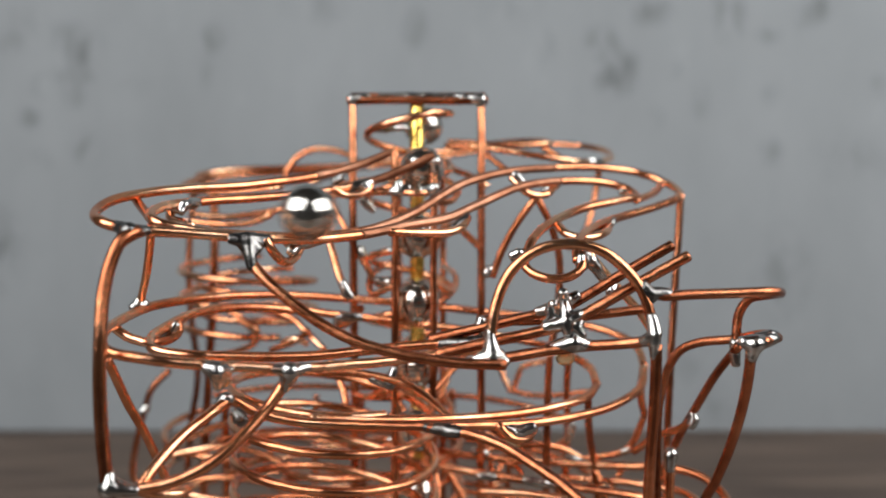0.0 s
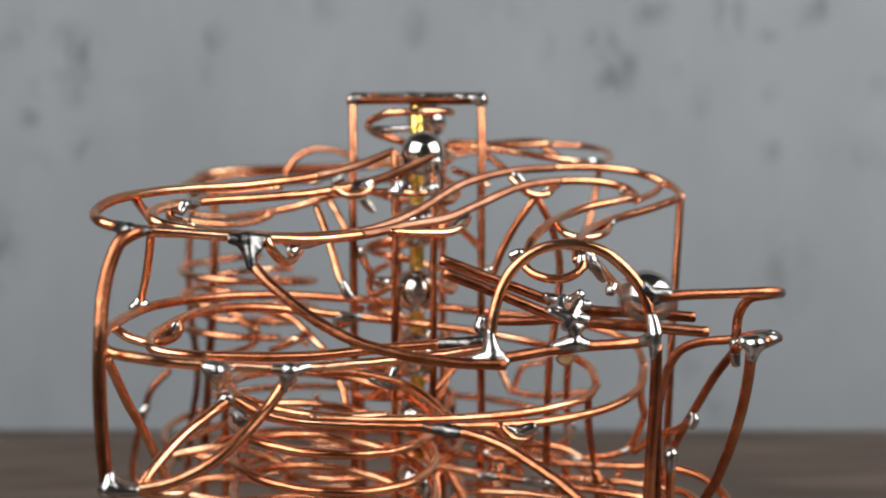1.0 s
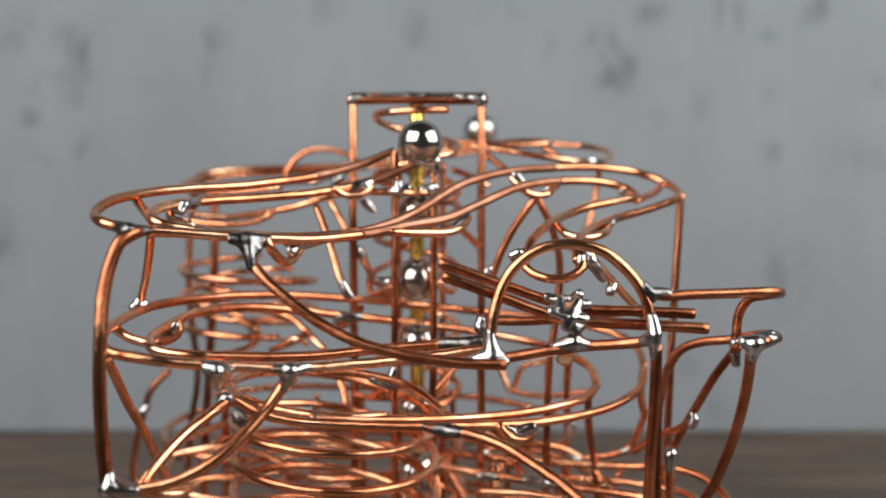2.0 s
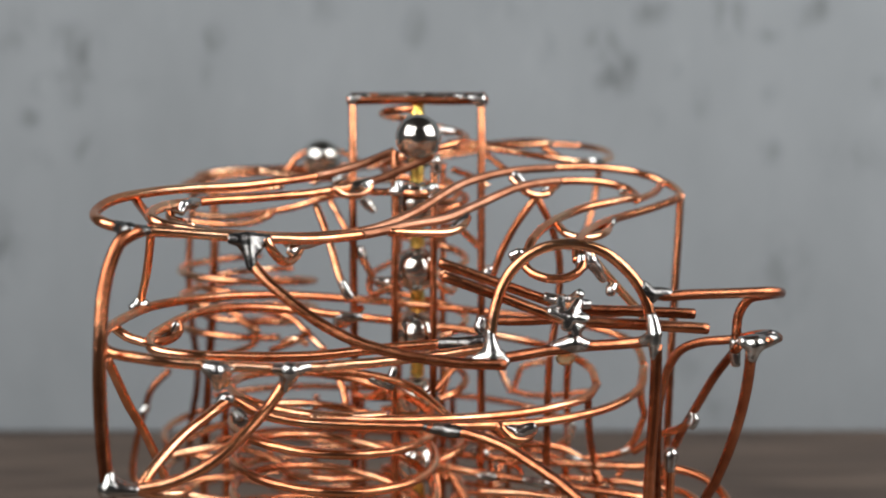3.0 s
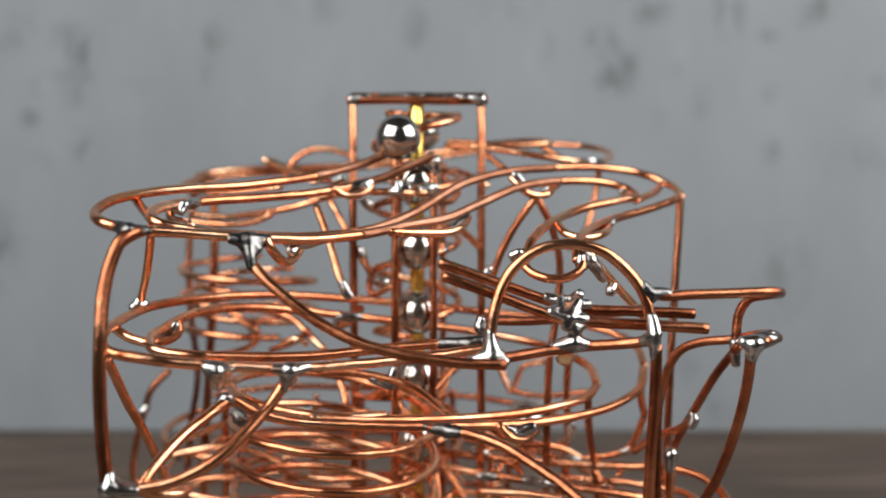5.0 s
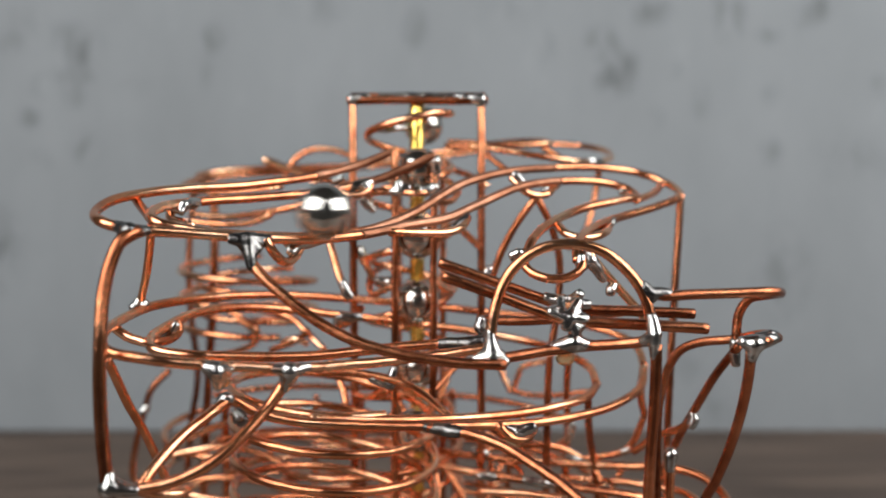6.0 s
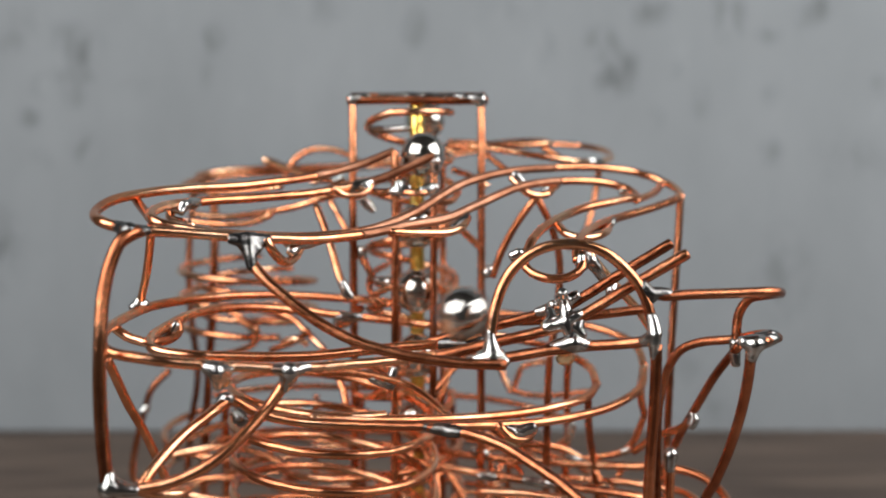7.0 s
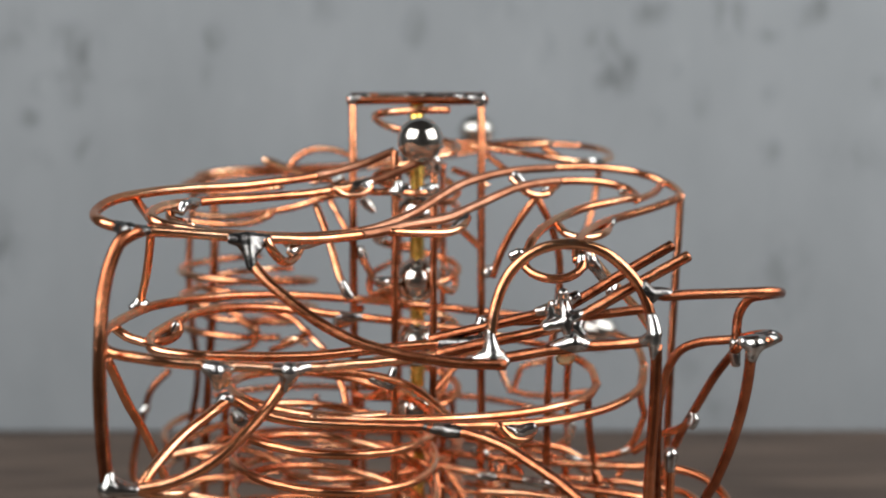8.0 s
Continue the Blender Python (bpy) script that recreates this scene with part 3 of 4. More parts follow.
wire(run, "post", 0.90, [(-68.4, 262.6, 129.0), (-69.5, 261.8, 118.1), (-70.0, 261.0, 107.2), (-69.5, 260.1, 93.2), (-67.6, 259.0, 77.7), (-69.5, 257.9, 62.1), (-70.7, 256.6, 43.5), (-70.7, 256.6, 0.6)])
wire(run, "post", 1.16, [(-61.6, 255.6, 129.0), (-61.3, 254.6, 115.4), (-61.6, 253.5, 100.3), (-62.5, 252.5, 85.1), (-63.5, 251.2, 67.0), (-64.3, 249.8, 47.3), (-64.3, 249.8, 0.6)])
wire(run, "post", 0.86, [(-72.0, 247.2, 80.8), (-76.7, 246.8, 75.6), (-78.7, 246.4, 69.7), (-80.9, 245.8, 60.8), (-81.5, 245.2, 52.6), (-77.9, 244.9, 48.9), (-77.9, 244.9, 0.6)])
wire(run, "brace", 0.82, [(-67.0, 245.3, 83.4), (-52.0, 237.6, 87.5), (-46.6, 233.8, 90.6), (-45.8, 232.0, 93.7), (-50.7, 232.2, 96.5)])
wire(run, "brace", 0.82, [(-58.4, 244.3, 97.7), (-52.8, 242.2, 96.0), (-48.1, 240.0, 93.2)])
wire(run, "brace", 0.86, [(-49.1, 238.4, 98.4), (-38.5, 234.3, 96.9), (-32.3, 230.0, 92.6), (-28.6, 227.7, 89.5)])
wire(run, "brace", 0.86, [(-42.7, 233.7, 88.5), (-35.0, 229.9, 91.9), (-32.7, 228.1, 94.3)])
wire(run, "brace", 0.86, [(-26.7, 223.6, 87.6), (-23.0, 219.1, 80.4), (-22.5, 216.6, 73.0)])
wire(run, "brace", 0.86, [(-25.3, 187.8, 92.3), (-16.3, 187.8, 91.8), (-7.2, 186.6, 89.8), (-1.6, 185.4, 86.3), (1.8, 184.2, 83.2)])
wire(run, "post", 0.86, [(29.2, 218.7, 89.3), (29.4, 223.1, 80.8), (30.4, 228.3, 68.5), (29.9, 231.1, 52.1), (29.9, 231.1, 0.6)])
wire(run, "post", 0.86, [(30.8, 199.3, 84.3), (33.2, 211.5, 73.0), (36.8, 221.3, 55.4), (36.8, 221.3, 0.6)])
wire(run, "bar", 0.77, [(17.2, 246.8, 75.6), (23.0, 244.7, 74.6), (29.4, 242.8, 75.0), (37.2, 240.9, 76.6)])
wire(run, "brace", 0.77, [(14.4, 249.3, 82.7), (18.0, 246.8, 75.6), (20.8, 245.2, 81.9), (26.5, 243.4, 83.8)])
wire(run, "brace", 0.82, [(12.3, 235.3, 55.0), (16.4, 233.0, 50.0), (20.7, 233.2, 52.8)])
wire(run, "rail", 0.86, [(-73.1, 224.7, 46.5), (-64.3, 232.8, 47.9), (-51.4, 238.9, 48.7), (-34.5, 242.9, 48.4), (-15.5, 244.8, 46.8), (2.4, 244.6, 44.5)])
wire(run, "rail", 0.86, [(-60.1, 246.7, 74.1), (-49.3, 252.8, 74.6), (-34.6, 256.7, 74.4), (-16.2, 258.7, 73.0), (2.5, 258.5, 71.5), (17.8, 254.5, 70.5), (29.1, 246.3, 69.0), (32.3, 236.2, 67.1), (27.7, 228.1, 65.8)])
wire(run, "rail", 0.86, [(-57.9, 240.0, 63.9), (-49.7, 246.0, 64.5), (-34.0, 251.0, 63.9), (-14.4, 253.9, 62.4), (7.1, 253.8, 60.4), (24.9, 247.7, 59.0), (35.7, 239.5, 56.7), (37.3, 231.2, 53.5)])
wire(run, "rail", 0.86, [(-12.0, 211.9, 77.5), (-3.2, 218.7, 74.5), (9.0, 226.3, 69.7), (20.5, 231.9, 63.3), (28.0, 235.3, 55.0), (29.4, 234.8, 47.9)])
wire(run, "brace", 0.82, [(2.2, 232.5, 85.9), (-0.6, 228.9, 78.2), (-6.0, 224.4, 70.9), (-8.5, 219.7, 61.3), (-9.1, 217.1, 52.7)])
wire(run, "brace", 0.82, [(-13.1, 232.0, 78.9), (-6.0, 226.4, 70.4), (0.8, 221.8, 62.1), (6.1, 217.2, 54.1)])
wire(run, "post", 0.86, [(2.4, 252.7, 74.3), (2.9, 251.7, 59.1), (3.2, 250.4, 40.9), (3.2, 250.4, 0.6)])
wire(run, "post", 0.86, [(18.0, 246.0, 63.8), (17.2, 245.3, 53.4), (16.5, 244.5, 43.0), (16.5, 244.5, 0.6)])
wire(run, "post", 0.86, [(-21.9, 252.6, 72.8), (-21.6, 251.6, 57.6), (-21.5, 250.4, 40.9), (-21.5, 250.4, 0.6)])
wire(run, "brace", 0.82, [(22.1, 242.6, 72.1), (17.4, 238.0, 64.4), (13.6, 233.5, 57.1), (10.6, 228.9, 48.6)])
wire(run, "brace", 0.82, [(42.9, 223.8, 61.5), (40.8, 223.5, 57.4), (37.4, 223.1, 52.0)])
wire(run, "bar", 0.82, [(-20.7, 220.0, 79.9), (-12.5, 220.0, 79.6), (-5.9, 221.0, 80.0)])
wire(run, "bar", 0.82, [(9.0, 219.6, 74.2), (15.7, 224.2, 68.2), (20.9, 229.1, 65.5)])
wire(run, "brace", 0.82, [(-54.4, 233.5, 57.3), (-46.5, 229.8, 61.3), (-41.6, 226.0, 65.0)])
wire(run, "rail", 0.86, [(-57.6, 195.8, 63.4), (-61.7, 193.7, 61.7), (-56.4, 191.5, 59.5), (-42.9, 193.5, 58.2)])
wire(run, "tie", 0.77, [(-33.0, 229.8, 90.6), (-35.7, 229.9, 91.9), (-39.5, 231.8, 90.9)])
wire(run, "brace", 0.82, [(-8.5, 220.5, 72.0), (-3.8, 214.2, 68.4), (-1.5, 209.8, 63.1), (-0.8, 207.4, 56.8)])
wire(run, "brace", 0.82, [(-28.2, 238.3, 125.5), (-25.5, 235.9, 121.0), (-22.5, 233.6, 115.9)])
wire(run, "rail", 0.86, [(5.1, 231.2, 53.5), (16.0, 227.2, 53.4), (29.3, 223.2, 53.1), (41.7, 217.2, 53.4)])
wire(run, "rail", 0.86, [(-62.6, 228.2, 67.8), (-53.9, 232.4, 70.3), (-40.5, 236.5, 71.4), (-26.5, 238.5, 70.9), (-12.1, 238.4, 69.5)])
wire(run, "post", 1.12, [(-57.4, 246.8, 75.6), (-57.1, 245.8, 60.8), (-56.8, 244.6, 44.5), (-56.8, 244.6, 0.6)])
wire(run, "post", 0.86, [(-34.9, 258.5, 71.5), (-35.2, 257.6, 57.5), (-35.5, 256.4, 40.4), (-35.5, 256.4, 0.6)])
wire(run, "rail", 0.86, [(8.0, 200.9, 63.5), (17.6, 198.9, 63.7), (27.0, 196.8, 63.0), (37.4, 194.7, 61.7)])
wire(run, "rail", 0.86, [(-34.9, 258.1, 65.2), (-16.3, 260.0, 62.9), (2.5, 259.8, 60.0), (21.2, 257.5, 57.2), (35.9, 251.4, 54.6), (42.2, 243.1, 51.0)])
wire(run, "rail", 0.86, [(-44.3, 256.9, 48.1), (-25.9, 261.0, 48.8), (-3.8, 262.8, 46.6), (15.2, 260.7, 44.7), (30.3, 254.5, 42.3)])
wire(run, "brace", 0.82, [(6.3, 228.5, 72.0), (10.4, 226.1, 66.3), (11.7, 223.7, 60.1), (10.2, 221.1, 52.0)])
wire(run, "bar", 0.93, [(6.6, 180.6, 103.8), (14.6, 179.6, 103.7), (23.1, 178.6, 104.3), (31.7, 178.7, 105.3), (39.0, 177.8, 106.3)])
wire(run, "rail", 0.86, [(26.8, 225.6, 58.8), (37.1, 221.6, 59.4), (46.6, 215.7, 60.2), (54.2, 209.7, 60.3), (57.1, 201.6, 59.5)])
wire(run, "rail", 0.86, [(-68.5, 233.8, 61.9), (-56.7, 232.0, 64.4), (-45.7, 226.0, 65.0), (-36.5, 219.9, 63.3)])
wire(run, "rail", 0.86, [(-65.1, 231.4, 56.0), (-53.0, 227.5, 58.1), (-42.2, 221.6, 58.6), (-33.2, 215.5, 57.3)])
wire(run, "rail", 0.86, [(39.9, 201.7, 60.8), (31.4, 201.2, 54.0), (19.2, 201.8, 48.7), (4.5, 202.6, 45.5), (-1.7, 202.6, 45.0)])
wire(run, "rail", 0.86, [(41.0, 213.4, 56.7), (32.0, 213.9, 49.9), (19.1, 214.5, 44.3), (4.7, 215.3, 40.9), (-1.8, 215.3, 40.5)])
wire(run, "post", 0.86, [(30.9, 226.0, 70.9), (30.0, 226.5, 64.8), (29.9, 227.0, 57.7), (30.3, 227.5, 50.5), (30.3, 227.5, 0.6)])
wire(run, "brace", 0.82, [(11.0, 216.0, 68.6), (17.9, 217.0, 69.4), (25.2, 218.0, 68.6), (29.7, 219.0, 67.0), (32.8, 220.0, 65.1)])

# solder joints
solder(run, (-50.4, 152.6, 122.1), [(2.2, 3.0, 0.0), (-1.2, -2.3, -2.2), (-3.3, 2.4, 1.1), (-0.5, -1.6, -0.8)], 1.75, mat=BURNT)
solder(run, (-33.3, 161.7, 120.1), [(3.5, 2.0, 0.0), (-3.1, -1.0, 0.3), (1.0, -1.3, -4.7), (2.1, -0.1, -1.7), (-1.0, -0.1, -1.7)], 1.68, mat=BURNT)
solder(run, (-26.0, 169.6, 119.1), [(4.3, 2.4, 0.5), (-1.0, -2.1, -1.6), (-1.9, -1.6, 0.6)], 1.4)
solder(run, (-48.3, 177.5, 125.7), [(1.7, 4.0, 0.7), (-2.1, 0.0, -0.8), (-0.6, -1.0, -1.5)], 1.35)
solder(run, (-16.8, 203.8, 129.7), [(-4.4, -1.3, -1.0), (1.9, 1.0, 0.6), (0.9, -0.6, -1.3)], 1.3)
solder(run, (-9.7, 207.4, 128.2), [(-2.2, 0.0, -0.2), (2.5, 0.1, 0.7), (0.0, 0.2, 2.2)], 1.46)
solder(run, (-1.6, 207.8, 134.7), [(0.1, -0.2, -2.6), (-2.2, 0.0, 0.3), (0.3, -0.1, 1.2)], 1.5)
solder(run, (-2.0, 207.4, 128.9), [(-3.0, -0.1, -0.7), (0.0, -0.1, -1.7)], 1.34)
solder(run, (24.0, 211.4, 128.9), [(1.8, 0.1, 1.0), (-1.8, -0.1, -1.0)], 1.23)
solder(run, (34.1, 196.8, 120.7), [(1.5, 2.1, 1.6), (-2.0, -2.1, -1.3)], 1.29)
solder(run, (38.8, 248.0, 135.3), [(2.9, 3.0, 0.1), (-2.9, -2.0, 0.2)], 1.34)
solder(run, (16.0, 205.6, 131.4), [(-1.0, 0.1, 0.7), (1.2, -0.1, -1.5)], 1.12)
solder(run, (41.9, 216.4, 127.6), [(1.8, 0.0, -0.5), (-1.8, 0.0, 0.5)], 1.12)
solder(run, (14.1, 176.5, 116.7), [(-1.5, 0.0, -0.6), (1.1, -0.1, -1.5)], 1.23)
solder(run, (27.6, 177.4, 115.4), [(3.0, 1.7, -3.9), (-0.8, 0.1, 1.5)], 1.46)
solder(run, (25.5, 175.4, 115.2), [(0.6, -0.1, -1.5), (0.0, 0.1, 1.5)], 1.34)
solder(run, (34.8, 159.0, 111.4), [(3.7, 0.5, -0.2), (-1.3, 0.2, 1.7), (0.2, 0.0, -1.5), (1.7, 0.0, -0.1)], 1.2, mat=BURNT)
solder(run, (35.4, 157.4, 104.7), [(-0.6, 0.6, 3.3), (0.2, -0.2, -4.7), (-1.9, 1.4, -1.6), (0.2, -0.4, -2.1)], 1.35)
solder(run, (8.4, 158.3, 100.7), [(-3.8, -0.1, -0.8), (2.7, -0.1, -1.1), (-0.4, 0.3, 4.6), (1.9, 0.0, 0.4)], 1.96)
solder(run, (22.7, 163.5, 102.2), [(-4.9, -0.1, -1.2), (3.9, 0.0, -0.6), (0.6, 0.2, 2.2), (0.0, -0.1, -1.6)], 1.90)
solder(run, (53.1, 160.5, 102.6), [(-2.5, 0.0, 0.4), (4.7, 3.0, 0.5), (-0.6, -0.2, -2.9), (-0.2, -0.1, -1.7)], 1.90)
solder(run, (54.6, 176.2, 98.5), [(0.2, -0.2, -2.7), (0.0, 0.1, 2.1)], 1.12)
solder(run, (57.1, 164.5, 103.2), [(-2.7, -1.0, -0.2), (1.7, 1.0, 0.0)], 1.34)
solder(run, (-36.7, 152.3, 99.7), [(-2.2, 0.0, 0.5), (2.1, 2.0, -0.3), (-0.2, 1.8, -3.4), (0.5, 1.8, -2.4)], 1.62)
solder(run, (-25.4, 155.2, 98.9), [(-2.8, 1.0, 0.4), (3.3, 2.0, 0.5), (-1.1, 1.8, -3.6), (0.4, 0.9, -2.1)], 1.68)
solder(run, (-37.7, 162.8, 92.4), [(-1.6, -0.1, -1.2), (1.2, 0.0, 0.4)], 1.40)
solder(run, (-34.2, 157.6, 90.5), [(-0.8, 0.1, 1.3), (1.1, -0.1, -0.8)], 1.34, mat=BURNT)
solder(run, (0.6, 164.0, 86.6), [(-3.8, 2.0, 0.1), (4.1, -2.0, 0.0), (-1.5, 1.0, 0.3), (2.2, -1.0, -0.3)], 1.4, mat=BURNT)
solder(run, (14.3, 180.1, 82.2), [(-2.6, 0.1, 0.9), (3.5, 0.1, 0.9), (-0.4, -0.1, -1.5)], 1.57)
solder(run, (-51.8, 145.0, 82.5), [(-0.2, 0.2, 2.5), (4.4, 0.0, -0.5), (-0.5, -0.1, -1.9)], 1.90)
solder(run, (-22.8, 206.4, 100.6), [(4.9, 1.0, -0.1), (-0.7, -0.1, -1.7)], 1.34)
solder(run, (-20.6, 202.8, 106.2), [(-1.0, 0.2, 2.7), (1.0, -0.1, -1.0)], 1.23)
solder(run, (4.8, 172.4, 100.7), [(-6.2, 2.0, -0.5), (2.5, 0.0, 0.6)], 1.34, mat=BURNT)
solder(run, (-49.6, 172.6, 103.3), [(1.0, 0.1, 1.2), (-2.1, -0.1, -1.9)], 1.23)
solder(run, (-48.4, 202.6, 103.2), [(1.7, 0.0, -0.2), (-1.7, 0.0, 0.0)], 1.12)
solder(run, (-10.6, 187.7, 89.8), [(-4.5, 0.1, 1.6), (0.9, 0.2, 3.4)], 1.34)
solder(run, (51.2, 191.1, 81.8), [(-0.5, 0.1, 1.6), (-0.7, -0.1, -1.8)], 1.23)
solder(run, (45.8, 187.6, 75.3), [(-0.2, -0.2, -3.4), (0.0, 0.1, 1.4)], 1.62)
solder(run, (32.6, 219.0, 64.3), [(-3.7, 0.1, 1.9), (1.9, 0.0, -0.5)], 1.23)
solder(run, (23.0, 209.8, 62.4), [(-5.1, 0.1, 0.8), (2.5, 0.0, -0.5)], 1.34)
solder(run, (9.8, 211.9, 63.5), [(-2.1, 0.0, 0.0), (2.3, 0.0, -0.5)], 1.23)
solder(run, (14.9, 222.0, 64.5), [(-1.3, 0.0, 0.0), (1.6, -0.1, -1.1)], 1.12)
solder(run, (8.9, 222.1, 66.1), [(-2.2, 0.0, 0.5), (1.9, 0.0, -0.5)], 1.12)
solder(run, (-78.7, 246.4, 70.1), [(-0.9, -0.1, -0.9), (1.2, 0.1, 1.5)], 1.23)
solder(run, (-69.2, 262.5, 128.2), [(0.0, -0.2, -2.2), (0.0, 0.1, 1.2)], 1.12)
solder(run, (-70.0, 261.0, 106.9), [(0.0, 0.1, 1.6), (0.0, -0.1, -1.6)], 1.23)
solder(run, (-60.4, 253.7, 103.0), [(0.0, 0.1, 1.5), (0.0, -0.1, -1.5)], 1.23)
solder(run, (-48.1, 240.0, 92.9), [(-2.0, 0.1, 1.4), (0.6, -0.1, -1.4)], 1.68)
solder(run, (-69.7, 245.6, 58.4), [(-0.6, 0.1, 2.1), (0.0, -0.1, -1.2)], 1.34)
solder(run, (-62.0, 235.5, 56.7), [(2.0, 0.0, 0.0), (-2.0, 0.0, -0.6)], 1.34)
solder(run, (-50.5, 226.0, 65.0), [(0.0, 0.1, 1.6), (0.5, -0.1, -1.4)], 1.34)
solder(run, (9.7, 208.1, 110.3), [(1.0, 0.1, 1.2), (0.0, -0.1, -1.0)], 1.23)
solder(run, (-19.2, 223.4, 112.9), [(-0.3, 0.1, 1.9), (0.8, -0.1, -1.9)], 1.34)
solder(run, (-12.0, 209.0, 108.0), [(-3.1, 2.0, 0.3), (0.7, -0.1, -0.7)], 1.34)
solder(run, (9.0, 224.9, 149.4), [(-5.3, 0.0, 0.5), (0.0, -0.1, -1.6), (0.0, 0.1, 1.3)], 1.51)
solder(run, (-21.2, 224.9, 149.4), [(4.0, 0.1, 0.8), (0.0, -0.1, -1.6)], 1.46)
solder(run, (-5.9, 227.0, 150.2), [(-8.0, 0.0, 0.0), (6.7, 0.0, 0.0)], 1.23)
solder(run, (43.0, 218.2, 67.5), [(-1.3, 0.0, -0.5), (1.1, 0.1, 1.3)], 1.12)
solder(run, (-29.9, 207.0, 80.0), [(-1.0, 0.0, 0.0), (1.0, 0.0, 0.0)], 1.01)
solder(run, (31.9, 180.0, 109.7), [(0.9, 1.1, 1.2), (-0.1, -0.1, -1.1)], 1.12)
solder(run, (6.9, 174.6, 103.4), [(0.4, 0.1, 1.7), (0.4, -0.1, -1.3)], 1.34)
solder(run, (-17.8, 224.0, 125.0), [(-1.6, 0.0, 1.6), (1.8, 0.0, -1.7)], 1.35)
solder(run, (-26.3, 240.6, 130.8), [(-1.4, 0.0, -0.6), (1.4, 0.0, 0.6)], 1.12)
solder(run, (-11.3, 228.0, 150.5), [(-4.0, 0.0, -0.3), (3.5, 0.0, 0.0)], 1.01)
solder(run, (0.8, 228.0, 150.5), [(-4.0, 0.0, 0.0), (4.6, 0.0, -0.3)], 1.01)
solder(run, (-57.0, 176.8, 107.0), [(-1.2, -1.0, -0.5), (1.4, 1.0, 0.5), (0.3, 0.1, 1.5)], 1.23)
solder(run, (4.3, 191.0, 122.7), [(0.5, 3.0, 1.3), (-1.2, -2.0, -1.3), (-2.5, -4.0, -1.8)], 1.1, 0.98, mat=BURNT)
solder(run, (30.9, 226.0, 70.5), [(0.4, 0, 1.6), (-0.6, 0, -3.6)], 1.15)

# spiral descents: pairs of wire helices


def helix(parent, name, centre, radius, pitch, start, turns, hand, r=1.05, lean=(0.0, 0.0)):
    """A coil of wire; lean tips it along x and y."""
    n = max(8, int(turns * 40))
    c = Vector(centre)
    line = []
    for i in range(n + 1):
        a = radians(start) + hand * 2 * math.pi * turns * i / n
        x, y = radius * math.cos(a), radius * math.sin(a)
        line.append(c + Vector((x, y, lean[0] * x + lean[1] * y - pitch * turns * i / n)))
    bm = bmesh.new()
    sweep(bm, line, r)
    return part(name, bm, COPPER, parent, "coiled copper wire rail")


helix(run, "spiral_rail", (-22.2, 192.0, 89.1), 20.6, 7.07, -56.6, 5.4, -1, 0.93, (-0.133, 0.052))
helix(run, "spiral_rail", (-51.6, 251.2, 109.3), 17.5, 7.0, 90, 2.6, 1, 0.88)
helix(run, "spiral_rail", (-51.6, 251.0, 106.6), 13.0, 7.0, 40, 2.2, 1, 0.88)

helix(run, "spiral_rail", (-54.7, 253.1, 66.0), 20.0, 10.5, 100, 2.8, 1, 0.9)
helix(run, "spiral_rail", (-18.4, 236.1, 66.4), 23.0, 11.5, 30, 2.8, -1, 0.9)

# drops of amber flux under some joints


def flux(centre, rx, rz):
    bm = bmesh.new()
    bmesh.ops.create_uvsphere(bm, u_segments=20, v_segments=12, radius=MM)
    for v in bm.verts:
        v.co = Vector((v.co.x * rx, v.co.y * rx * 0.7, v.co.z * rz * (1.0 if v.co.z < 0 else 0.6))) + Vector(centre) * MM
    return part("flux_drop", bm, FLUX, run, "amber drop of dried flux")


flux((-36.3, 154.1, 97.7), 1.5, 1.5)
flux((13.5, 180.0, 80.6), 1.8, 1.7)
flux((21.3, 164.0, 99.5), 1.7, 1.4)

# ---- the screw lift ----
AXIS = Vector((-6.2, 226.7, 145.9))
PITCH = 14.57


